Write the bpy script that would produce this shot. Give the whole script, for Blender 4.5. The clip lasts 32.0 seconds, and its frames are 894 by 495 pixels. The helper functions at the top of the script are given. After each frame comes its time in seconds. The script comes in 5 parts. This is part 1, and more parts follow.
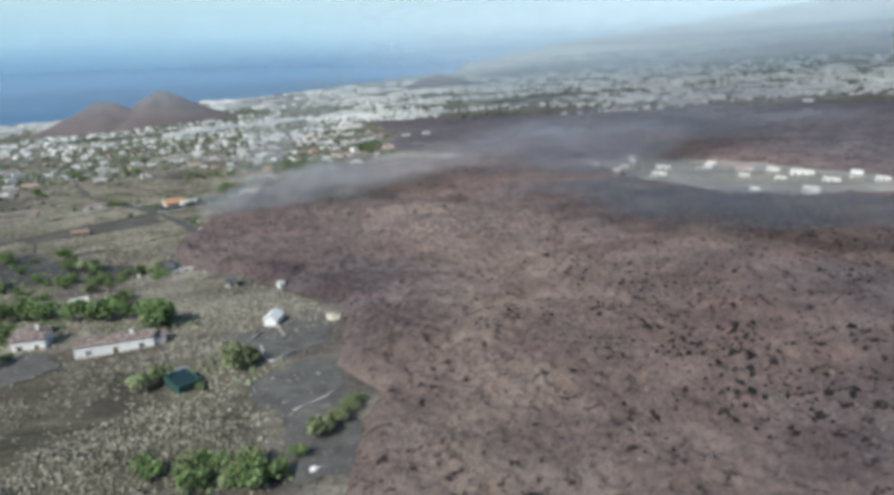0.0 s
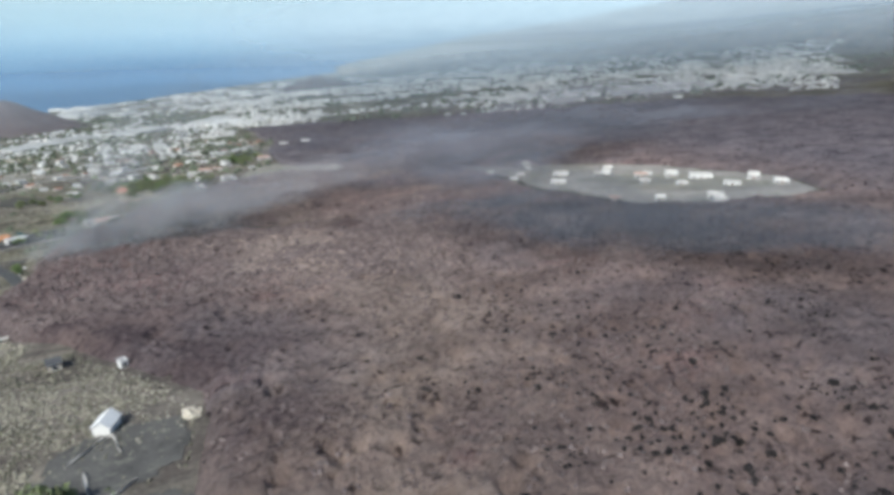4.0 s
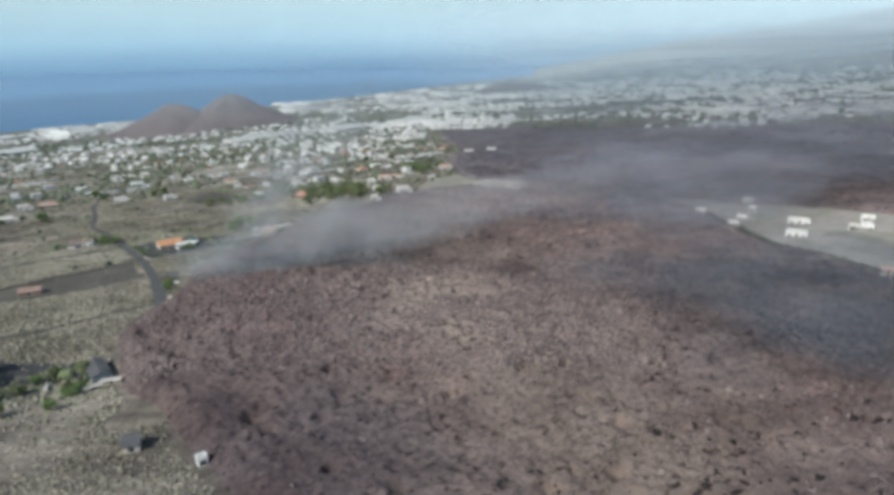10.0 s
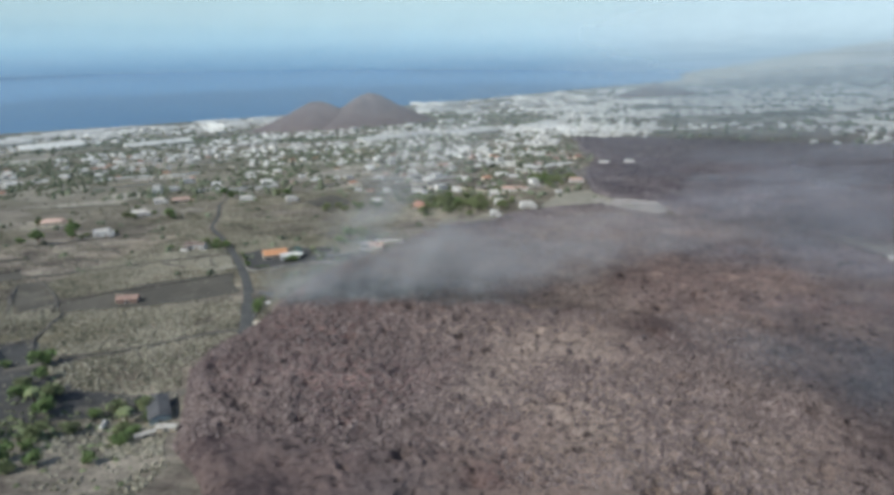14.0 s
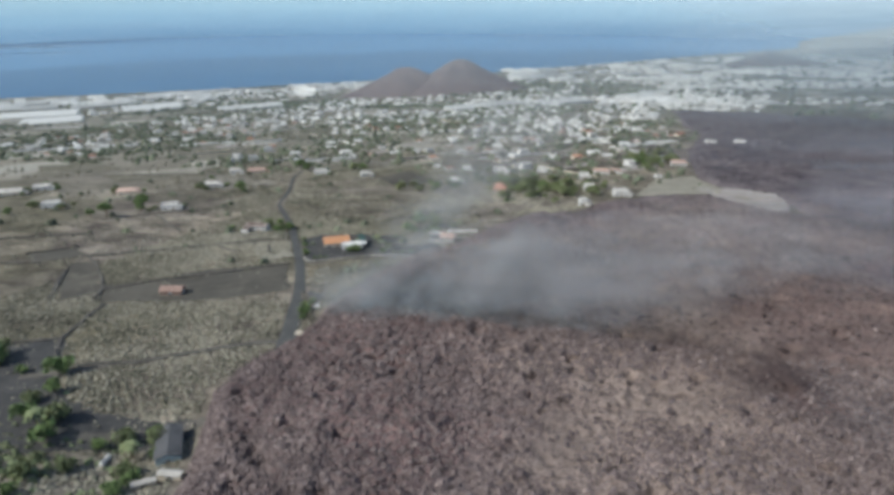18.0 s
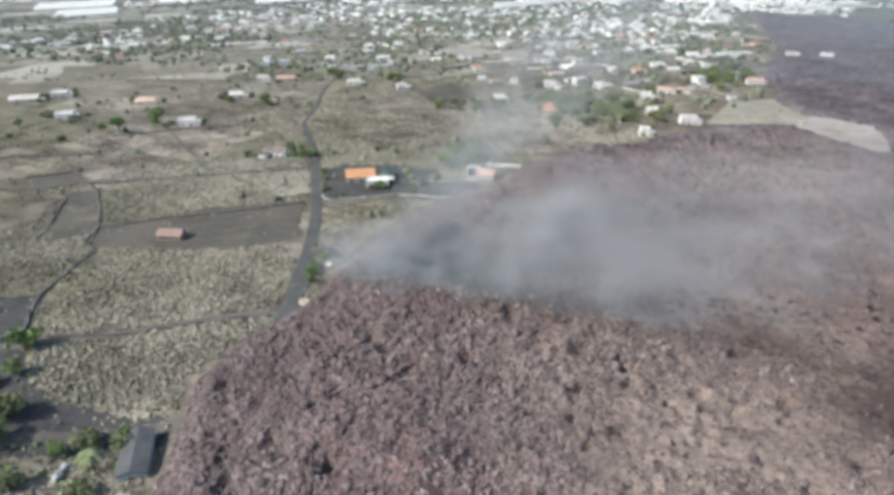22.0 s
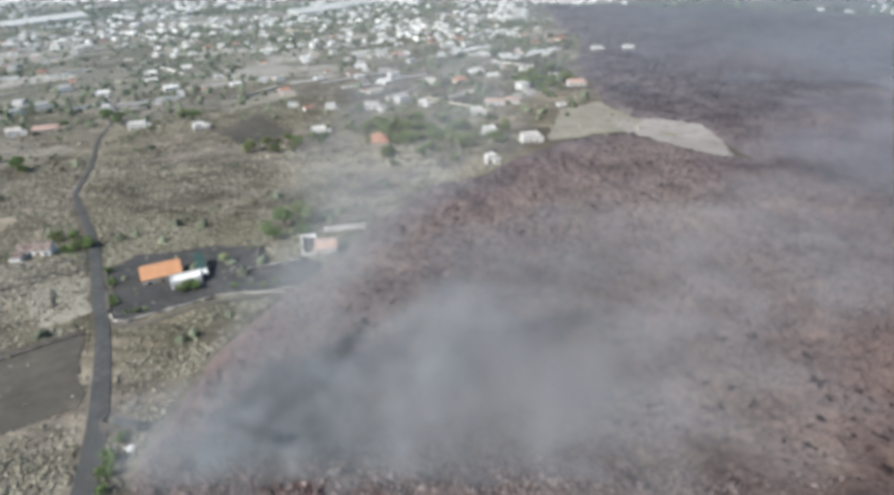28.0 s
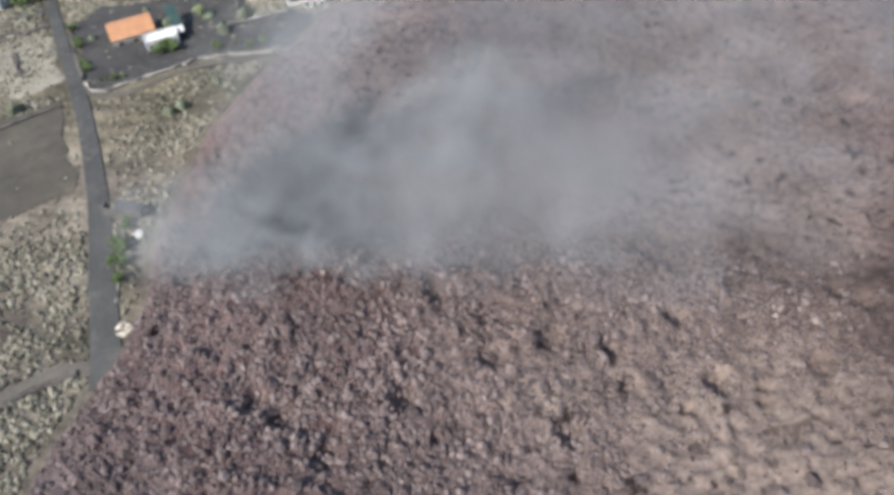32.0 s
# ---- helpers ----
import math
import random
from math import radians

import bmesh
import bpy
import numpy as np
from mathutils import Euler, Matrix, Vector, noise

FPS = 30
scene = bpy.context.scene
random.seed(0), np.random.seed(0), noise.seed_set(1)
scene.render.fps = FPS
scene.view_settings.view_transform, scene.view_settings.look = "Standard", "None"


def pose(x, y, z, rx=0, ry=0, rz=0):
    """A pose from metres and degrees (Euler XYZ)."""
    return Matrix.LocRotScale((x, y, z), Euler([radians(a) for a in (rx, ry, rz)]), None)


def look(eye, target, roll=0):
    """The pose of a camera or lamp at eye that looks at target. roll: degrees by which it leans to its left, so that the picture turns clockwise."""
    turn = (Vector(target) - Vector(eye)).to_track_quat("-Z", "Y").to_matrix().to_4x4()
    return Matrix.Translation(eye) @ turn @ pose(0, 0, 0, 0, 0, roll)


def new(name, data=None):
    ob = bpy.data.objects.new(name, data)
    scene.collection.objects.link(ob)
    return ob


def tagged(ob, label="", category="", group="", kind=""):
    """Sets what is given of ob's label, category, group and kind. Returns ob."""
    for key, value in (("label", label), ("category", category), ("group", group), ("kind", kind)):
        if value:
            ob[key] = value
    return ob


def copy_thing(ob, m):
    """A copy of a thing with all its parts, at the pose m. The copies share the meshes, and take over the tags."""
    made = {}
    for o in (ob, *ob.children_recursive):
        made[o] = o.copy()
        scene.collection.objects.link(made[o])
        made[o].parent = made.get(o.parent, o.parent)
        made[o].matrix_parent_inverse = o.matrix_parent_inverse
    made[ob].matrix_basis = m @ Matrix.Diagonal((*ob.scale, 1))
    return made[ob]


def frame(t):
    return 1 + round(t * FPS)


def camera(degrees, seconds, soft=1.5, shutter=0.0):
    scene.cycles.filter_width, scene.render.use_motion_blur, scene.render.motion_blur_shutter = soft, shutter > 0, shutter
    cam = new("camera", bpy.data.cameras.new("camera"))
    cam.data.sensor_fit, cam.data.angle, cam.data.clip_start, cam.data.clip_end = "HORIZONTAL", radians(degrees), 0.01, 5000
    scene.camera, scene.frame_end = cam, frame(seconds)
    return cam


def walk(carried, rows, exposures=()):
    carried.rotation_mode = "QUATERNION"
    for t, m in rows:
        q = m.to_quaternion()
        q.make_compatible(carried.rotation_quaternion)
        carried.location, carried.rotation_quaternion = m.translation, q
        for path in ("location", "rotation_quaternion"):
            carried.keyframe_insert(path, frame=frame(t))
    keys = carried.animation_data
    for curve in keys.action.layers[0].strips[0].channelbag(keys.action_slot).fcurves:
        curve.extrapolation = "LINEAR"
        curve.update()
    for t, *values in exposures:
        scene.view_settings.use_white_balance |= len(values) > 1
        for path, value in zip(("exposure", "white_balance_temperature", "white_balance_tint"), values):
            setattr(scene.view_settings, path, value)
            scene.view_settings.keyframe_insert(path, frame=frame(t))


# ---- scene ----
# ---------------------------------------------------------------- camera
PATH = [  # seconds, x, y, z, yaw, pitch, roll
    (0.0, 0.00, 0.00, 328.16, -6.06, -19.73, -0.01),
    (0.5, 0.70, 4.56, 327.84, -4.14, -19.66, -0.03),
    (1.0, 1.13, 9.30, 327.79, -2.59, -19.67, -0.02),
    (1.5, 2.05, 14.01, 327.66, 0.10, -19.62, -0.04),
    (2.0, 2.75, 18.61, 327.70, 0.64, -19.66, -0.16),
    (2.5, 3.19, 23.00, 327.80, -2.97, -19.69, -0.13),
    (3.0, 3.41, 27.54, 327.74, -9.76, -19.74, -0.14),
    (3.5, 3.51, 32.12, 327.71, -15.12, -19.78, -0.07),
    (5.5, 7.58, 48.87, 328.20, -17.64, -19.74, 0.09),
    (6.0, 9.76, 52.43, 328.04, -12.87, -19.63, -0.07),
    (6.5, 10.87, 56.92, 328.05, -4.59, -19.57, 0.13),
    (7.0, 12.09, 61.37, 327.72, -1.77, -19.50, 0.12),
    (7.5, 12.60, 65.89, 327.48, -0.85, -19.45, 0.15),
    (8.0, 13.17, 70.38, 327.47, -0.42, -19.48, 0.15),
    (8.5, 13.72, 75.05, 327.70, -0.13, -19.54, 0.07),
    (9.0, 13.92, 79.66, 327.50, 0.08, -19.50, 0.09),
    (9.5, 14.34, 84.21, 327.35, 0.27, -19.49, 0.03),
    (10.0, 14.71, 88.83, 327.44, 0.43, -19.53, 0.02),
    (10.5, 14.66, 93.49, 327.29, 0.48, -19.49, 0.07),
    (11.0, 14.83, 98.20, 327.48, 0.52, -19.55, 0.05),
    (11.5, 14.92, 102.81, 327.30, 0.52, -19.51, 0.04),
    (12.0, 15.04, 107.54, 327.27, 0.65, -19.54, 0.07),
    (12.5, 15.38, 112.07, 327.28, 0.66, -19.53, 0.08),
    (13.0, 15.63, 116.63, 327.17, 2.39, -19.50, 0.09),
    (13.5, 15.73, 121.10, 327.09, 7.15, -19.46, 0.11),
    (14.0, 16.08, 125.37, 327.14, 12.35, -19.44, 0.11),
    (14.5, 15.98, 129.77, 327.40, 14.22, -19.46, 0.12),
    (15.0, 15.29, 134.33, 327.30, 14.92, -19.44, 0.09),
    (15.5, 14.46, 139.14, 327.04, 16.04, -19.42, 0.13),
    (17.5, 11.52, 156.91, 326.64, 20.08, -17.96, -0.05),
    (18.0, 10.52, 161.18, 326.29, 20.44, -22.34, -0.07),
    (18.5, 9.45, 165.36, 326.44, 20.66, -27.20, -0.06),
    (19.0, 8.23, 169.44, 326.40, 20.82, -30.99, -0.09),
    (19.5, 6.95, 174.02, 326.47, 20.94, -31.05, -0.06),
    (20.0, 5.63, 178.08, 326.63, 21.00, -31.13, -0.00),
    (20.5, 4.52, 182.05, 326.76, 21.08, -31.13, 0.01),
    (21.0, 3.03, 186.38, 326.69, 21.12, -31.14, -0.00),
    (21.5, 1.77, 190.49, 326.74, 21.69, -31.12, 0.02),
    (22.0, 0.44, 195.01, 326.78, 24.78, -31.12, 0.02),
    (22.5, -0.97, 199.08, 326.73, 26.12, -31.10, 0.02),
    (23.0, -2.59, 203.35, 326.65, 28.06, -31.08, -0.02),
    (23.5, -4.67, 207.55, 326.71, 29.91, -31.11, 0.12),
    (24.0, -6.73, 211.48, 326.78, 31.22, -31.13, 0.19),
    (24.5, -8.68, 215.58, 326.71, 33.66, -31.10, 0.18),
    (25.0, -10.62, 219.26, 326.56, 34.45, -31.10, 0.15),
    (25.5, -12.60, 223.01, 326.51, 33.61, -31.11, 0.08),
    (26.0, -14.58, 226.29, 327.28, 23.42, -31.34, 0.06),
    (26.5, -16.80, 229.31, 327.45, 12.79, -31.45, 0.09),
    (28.5, -22.94, 243.93, 326.91, 6.89, -31.33, 0.11),
    (29.0, -24.59, 246.70, 327.09, 6.39, -31.12, 0.12),
    (29.5, -26.05, 248.80, 327.39, 6.21, -29.46, 0.23),
    (30.0, -26.61, 249.89, 327.19, 6.19, -29.54, 0.23),
    (30.5, -26.37, 250.55, 327.31, 6.31, -34.52, 0.07),
    (31.0, -26.29, 251.25, 327.24, 6.32, -41.58, 0.02),
    (31.5, -26.57, 251.75, 327.13, 6.27, -48.66, -0.13),
    (32.0, -26.93, 251.98, 326.59, 6.32, -54.70, -0.26),
]


def aimed(x, y, z, yaw, pitch, roll):
    return pose(x, y, z, 0, 0, yaw) @ pose(0, 0, 0, 90 + pitch, 0, 0) @ pose(0, 0, 0, 0, 0, roll)


cam = camera(69.62, 32.0, soft=4.2)
walk(cam, [(t, aimed(*rest)) for t, *rest in PATH], exposures=[(0.0, -0.10, 6100, 4), (3.5, -0.12, 6050, 5), (8.0, -0.14, 6180, 4), (17.9, -0.20, 6200, 5), (19.3, 0.34, 6380, 6), (22.0, 0.38, 6300, 6), (24.0, 0.34, 6200, 5), (26.0, 0.30, 6200, 5), (29.5, 0.18, 6400, 9), (32.0, 0.36, 6400, 10)])

# ---------------------------------------------------------------- light
SUN_FROM = Vector((-0.54, -0.51, 0.68)).normalized()
world = bpy.data.worlds.new("sky")
scene.world = world
world.use_nodes = True
wn, wl = world.node_tree.nodes, world.node_tree.links
sky = wn.new("ShaderNodeTexSky")
sky.sky_type = "NISHITA"
sky.sun_disc = False
sky.sun_elevation = math.asin(SUN_FROM.z)
sky.sun_rotation = math.atan2(SUN_FROM.x, SUN_FROM.y)
sky.air_density, sky.dust_density, sky.altitude = 1.0, 2.5, 300
wl.new(sky.outputs[0], wn["Background"].inputs[0])
wn["Background"].inputs[1].default_value = 0.15
sun = new("sun", bpy.data.lights.new("sun", "SUN"))
sun.data.energy, sun.data.angle, sun.data.color = 4.2, radians(1.2), (1.0, 0.95, 0.88)
sun.matrix_world = look(SUN_FROM * 2000, (0, 0, 0))


# ---------------------------------------------------------------- materials
def shader(name):
    m = bpy.data.materials.new(name)
    m.use_nodes = True
    return m, m.node_tree.nodes, m.node_tree.links, m.node_tree.nodes["Principled BSDF"]


def noise_node(n, l, vec, scale, detail=4.0, rough=0.6):
    t = n.new("ShaderNodeTexNoise")
    t.inputs["Scale"].default_value, t.inputs["Detail"].default_value, t.inputs["Roughness"].default_value = scale, detail, rough
    l.new(vec, t.inputs["Vector"])
    return t.outputs["Fac"]


def ramp(n, l, fac, stops):
    r = n.new("ShaderNodeValToRGB")
    e = r.color_ramp.elements
    while len(e) < len(stops):
        e.new(0.5)
    for el, (p, c) in zip(e, stops):
        el.position = p
        el.color = (*c, 1) if len(c) == 3 else c
    l.new(fac, r.inputs[0])
    return r.outputs[0]


def mix(n, l, fac, a, b, how="MIX"):
    m = n.new("ShaderNodeMix")
    m.data_type, m.blend_type = "RGBA", how
    for value, socket in ((fac, m.inputs[0]), (a, m.inputs[6]), (b, m.inputs[7])):
        if isinstance(value, (int, float)):
            socket.default_value = value
        elif isinstance(value, tuple):
            socket.default_value = (*value, 1)
        else:
            l.new(value, socket)
    return m.outputs[2]


def maths(n, l, op, a, b=0.0, clamp=False):
    m = n.new("ShaderNodeMath")
    m.operation, m.use_clamp = op, clamp
    for value, socket in ((a, m.inputs[0]), (b, m.inputs[1])):
        if isinstance(value, (int, float)):
            socket.default_value = value
        else:
            l.new(value, socket)
    return m.outputs[0]


def bump(n, l, p, height, strength, distance):
    b = n.new("ShaderNodeBump")
    b.inputs["Strength"].default_value, b.inputs["Distance"].default_value = strength, distance
    l.new(height, b.inputs["Height"])
    l.new(b.outputs[0], p.inputs["Normal"])


def surface(name, dark, light, scale=1.0, rough=0.9, metal=0.0, per_object=0.0, per_island=0.0, grain=0.3, wear=None):
    """A weathered plain surface: two scales of mottling, fine relief, some change from piece to piece."""
    m, n, l, p = shader(name)
    co = n.new("ShaderNodeTexCoord").outputs["Object"]
    big = noise_node(n, l, co, 0.35 * scale, 3)
    fine = noise_node(n, l, co, 3.0 * scale, 5, 0.7)
    both = maths(n, l, "ADD", maths(n, l, "MULTIPLY", big, 0.55), maths(n, l, "MULTIPLY", fine, 0.45))
    col = ramp(n, l, both, [(0.36, dark), (0.62, light)])
    if wear:
        col = mix(n, l, ramp(n, l, noise_node(n, l, co, 0.9 * scale, 6, 0.75), [(0.55, (0, 0, 0)), (0.66, (1, 1, 1))]), col, wear)
    if per_object or per_island:
        if per_object:
            rnd = n.new("ShaderNodeObjectInfo").outputs["Random"]
        else:
            rnd = n.new("ShaderNodeNewGeometry").outputs["Random Per Island"]
        k = per_object or per_island
        h = n.new("ShaderNodeHueSaturation")
        l.new(maths(n, l, "ADD", maths(n, l, "MULTIPLY", rnd, 2 * k), 1 - k), h.inputs["Value"])
        l.new(maths(n, l, "ADD", maths(n, l, "MULTIPLY", rnd, 0.05 * k), 0.5 - 0.025 * k), h.inputs["Hue"])
        l.new(col, h.inputs["Color"])
        col = h.outputs[0]
    l.new(col, p.inputs["Base Color"])
    p.inputs["Roughness"].default_value, p.inputs["Metallic"].default_value = rough, metal
    p.inputs["Specular IOR Level"].default_value = 0.3
    if grain:
        bump(n, l, p, fine, grain, 0.05)
    return m


def ground_material():
    m, n, l, p = shader("scrub_soil")
    co = n.new("ShaderNodeTexCoord").outputs["Object"]
    big = noise_node(n, l, co, 0.009, 4, 0.55)
    mid = noise_node(n, l, co, 0.06, 5, 0.65)
    fine = noise_node(n, l, co, 0.9, 6, 0.75)
    earth = ramp(n, l, mid, [(0.36, (0.122, 0.108, 0.098)), (0.5, (0.202, 0.184, 0.162)), (0.64, (0.300, 0.275, 0.238))])
    green = ramp(n, l, mid, [(0.38, (0.090, 0.087, 0.066)), (0.62, (0.194, 0.180, 0.136))])
    col = mix(n, l, ramp(n, l, big, [(0.44, (0, 0, 0)), (0.60, (1, 1, 1))]), earth, green)
    sep = n.new("ShaderNodeSeparateXYZ")
    l.new(co, sep.inputs[0])
    down = maths(n, l, "SUBTRACT", maths(n, l, "MULTIPLY", sep.outputs[1], 0.632), maths(n, l, "MULTIPLY", sep.outputs[0], 0.775))
    turned = n.new("ShaderNodeMapping")
    turned.inputs["Rotation"].default_value = (0, 0, radians(-28))
    turned.inputs["Scale"].default_value = (0.035, 0.22, 0.1)
    l.new(co, turned.inputs["Vector"])
    col = mix(n, l, 0.85, col, ramp(n, l, noise_node(n, l, turned.outputs[0], 1.0, 5, 0.65), [(0.32, (0.55, 0.54, 0.54)), (0.50, (1.0, 0.99, 0.97)), (0.68, (1.38, 1.34, 1.30))]), "MULTIPLY")
    terraces = ramp(n, l, maths(n, l, "DIVIDE", maths(n, l, "ADD", down, maths(n, l, "MULTIPLY", mid, 200.0)), 1500.0), [(0.36, (0, 0, 0)), (0.56, (0.8, 0.8, 0.8))])
    plots = n.new("ShaderNodeTexVoronoi")
    plots.inputs["Scale"].default_value = 0.022
    l.new(co, plots.inputs["Vector"])
    shade = n.new("ShaderNodeSeparateColor")
    l.new(plots.outputs["Color"], shade.inputs[0])
    tilled = ramp(n, l, shade.outputs[0], [(0.1, (0.140, 0.140, 0.100)), (0.45, (0.240, 0.226, 0.182)), (0.75, (0.345, 0.325, 0.272)), (0.95, (0.53, 0.51, 0.445))])
    low = ramp(n, l, maths(n, l, "DIVIDE", sep.outputs[2], 1000.0), [(0.17, (1, 1, 1)), (0.25, (0, 0, 0))])
    hill = maths(n, l, "GREATER_THAN", sep.outputs[1], 2200.0)
    farmed = maths(n, l, "MULTIPLY", terraces, mix(n, l, hill, (1.0, 1.0, 1.0), low))
    parcels = ramp(n, l, shade.outputs[1], [(0.0, (0.58, 0.55, 0.53)), (0.35, (0.90, 0.87, 0.84)), (0.7, (1.08, 1.05, 1.0)), (1.0, (1.28, 1.22, 1.10))])
    col = mix(n, l, 0.75, col, parcels, "MULTIPLY")
    col = mix(n, l, farmed, col, tilled)
    col = mix(n, l, 0.65, col, ramp(n, l, fine, [(0.30, (0.24, 0.23, 0.23)), (0.66, (1.40, 1.40, 1.40))]), "MULTIPLY")
    l.new(col, p.inputs["Base Color"])
    p.inputs["Roughness"].default_value, p.inputs["Specular IOR Level"].default_value = 0.95, 0.1
    bump(n, l, p, fine, 0.8, 0.5)
    return m


def near_line(n, l, co, points, width, wobble):
    """1 on a line over the plan, falling to 0 at width metres from it, with an uneven rim."""
    sep = n.new("ShaderNodeSeparateXYZ")
    l.new(co, sep.inputs[0])
    curve = n.new("ShaderNodeFloatCurve")
    lo, hi = points[0][1], points[-1][1]
    c = curve.mapping.curves[0]
    for i, (x, y) in enumerate(points):
        at = ((y - lo) / (hi - lo), (x + 200) / 400)
        if i < 2:
            c.points[i if i == 0 else -1].location = at
        else:
            c.points.new(*at)
    curve.mapping.update()
    l.new(maths(n, l, "DIVIDE", maths(n, l, "SUBTRACT", sep.outputs[1], lo), hi - lo, True), curve.inputs["Value"])
    mid = maths(n, l, "SUBTRACT", maths(n, l, "MULTIPLY", curve.outputs[0], 400.0), 200.0)
    off = maths(n, l, "ABSOLUTE", maths(n, l, "SUBTRACT", sep.outputs[0], mid))
    off = maths(n, l, "ADD", off, maths(n, l, "MULTIPLY", maths(n, l, "SUBTRACT", noise_node(n, l, co, 0.03, 4), 0.5), wobble))
    return maths(n, l, "SUBTRACT", 1.0, maths(n, l, "DIVIDE", off, width), True)


def patch_at(n, l, co, x, y, size):
    """1 at a spot of the plan, falling to 0 at its uneven rim."""
    away = n.new("ShaderNodeVectorMath")
    away.operation = "SUBTRACT"
    l.new(co, away.inputs[0])
    away.inputs[1].default_value = (x, y, 0)
    flat = n.new("ShaderNodeVectorMath")
    flat.operation = "MULTIPLY"
    l.new(away.outputs[0], flat.inputs[0])
    flat.inputs[1].default_value = (1, 1, 0)
    far = n.new("ShaderNodeVectorMath")
    far.operation = "LENGTH"
    l.new(flat.outputs[0], far.inputs[0])
    off = maths(n, l, "ADD", far.outputs["Value"], maths(n, l, "MULTIPLY", maths(n, l, "SUBTRACT", noise_node(n, l, co, 2.0 / size, 4), 0.5), 1.6 * size))
    return maths(n, l, "SUBTRACT", 1.0, maths(n, l, "DIVIDE", off, size), True)


def lava_material():
    m, n, l, p = shader("lava_clinker")
    co = n.new("ShaderNodeTexCoord").outputs["Object"]
    big = noise_node(n, l, co, 0.014, 4, 0.55)
    mid = noise_node(n, l, co, 0.07, 5, 0.6)
    fine = noise_node(n, l, co, 0.55, 6, 0.75)
    grit = noise_node(n, l, co, 2.2, 5, 0.75)
    grey = ramp(n, l, mid, [(0.36, (0.122, 0.102, 0.103)), (0.64, (0.205, 0.172, 0.170))])
    brown = ramp(n, l, mid, [(0.36, (0.155, 0.118, 0.110)), (0.64, (0.250, 0.192, 0.172))])
    col = mix(n, l, ramp(n, l, big, [(0.42, (0, 0, 0)), (0.58, (1, 1, 1))]), grey, brown)
    red = ramp(n, l, noise_node(n, l, co, 0.030, 4, 0.6), [(0.57, (0, 0, 0)), (0.72, (0.6, 0.6, 0.6))])
    col = mix(n, l, red, col, (0.222, 0.146, 0.138))
    dark = ramp(n, l, noise_node(n, l, co, 0.045, 5, 0.65), [(0.30, (0.50, 0.49, 0.50)), (0.50, (1, 1, 1)), (0.70, (1.22, 1.20, 1.18))])
    col = mix(n, l, 0.7, col, dark, "MULTIPLY")
    tan = near_line(n, l, co, [(10, 60), (22, 130), (42, 190), (30, 235), (16, 290), (0, 330), (-5, 420), (20, 520)], 44.0, 60.0)
    col = mix(n, l, maths(n, l, "MULTIPLY", tan, 0.75), col, ramp(n, l, mid, [(0.36, (0.215, 0.170, 0.142)), (0.64, (0.325, 0.264, 0.220))]))
    col = mix(n, l, 0.45, col, ramp(n, l, fine, [(0.32, (0.30, 0.29, 0.30)), (0.45, (0.95, 0.95, 0.95)), (0.70, (1.35, 1.33, 1.31))]), "MULTIPLY")
    col = mix(n, l, 0.4, col, ramp(n, l, grit, [(0.34, (0.40, 0.40, 0.40)), (0.66, (1.35, 1.35, 1.35))]), "MULTIPLY")
    sep = n.new("ShaderNodeSeparateXYZ")
    l.new(co, sep.inputs[0])
    old = maths(n, l, "ADD", maths(n, l, "SUBTRACT", sep.outputs[1], maths(n, l, "MULTIPLY", sep.outputs[0], 0.45)), maths(n, l, "MULTIPLY", big, 160.0))
    old = ramp(n, l, maths(n, l, "DIVIDE", old, 1000.0), [(0.50, (0, 0, 0)), (0.62, (0.85, 0.85, 0.85))])
    east = ramp(n, l, maths(n, l, "DIVIDE", maths(n, l, "ADD", sep.outputs[0], maths(n, l, "MULTIPLY", big, 80.0)), 1000.0), [(0.25, (0, 0, 0)), (0.33, (0.85, 0.85, 0.85))])
    old = mix(n, l, 1.0, old, east, "LIGHTEN")
    col = mix(n, l, old, col, ramp(n, l, mid, [(0.36, (0.088, 0.082, 0.094)), (0.64, (0.165, 0.152, 0.166))]))
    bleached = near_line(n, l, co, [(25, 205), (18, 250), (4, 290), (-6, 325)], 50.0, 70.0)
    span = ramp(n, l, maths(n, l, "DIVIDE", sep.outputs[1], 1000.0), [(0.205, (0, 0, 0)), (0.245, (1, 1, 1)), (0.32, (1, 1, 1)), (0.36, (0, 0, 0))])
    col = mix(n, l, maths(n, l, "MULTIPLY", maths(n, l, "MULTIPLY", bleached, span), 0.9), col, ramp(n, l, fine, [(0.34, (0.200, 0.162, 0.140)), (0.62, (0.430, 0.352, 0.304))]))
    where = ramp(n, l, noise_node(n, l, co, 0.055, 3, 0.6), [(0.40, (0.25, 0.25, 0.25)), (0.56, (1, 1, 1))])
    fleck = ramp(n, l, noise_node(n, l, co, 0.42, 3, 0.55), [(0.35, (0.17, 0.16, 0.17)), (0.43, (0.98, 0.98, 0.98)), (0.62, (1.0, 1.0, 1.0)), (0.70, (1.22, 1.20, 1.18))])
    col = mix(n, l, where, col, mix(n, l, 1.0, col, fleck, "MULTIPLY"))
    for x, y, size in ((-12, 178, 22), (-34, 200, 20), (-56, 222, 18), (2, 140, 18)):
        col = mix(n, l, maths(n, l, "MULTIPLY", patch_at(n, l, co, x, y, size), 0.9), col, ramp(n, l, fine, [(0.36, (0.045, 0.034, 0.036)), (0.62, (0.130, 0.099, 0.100))]))
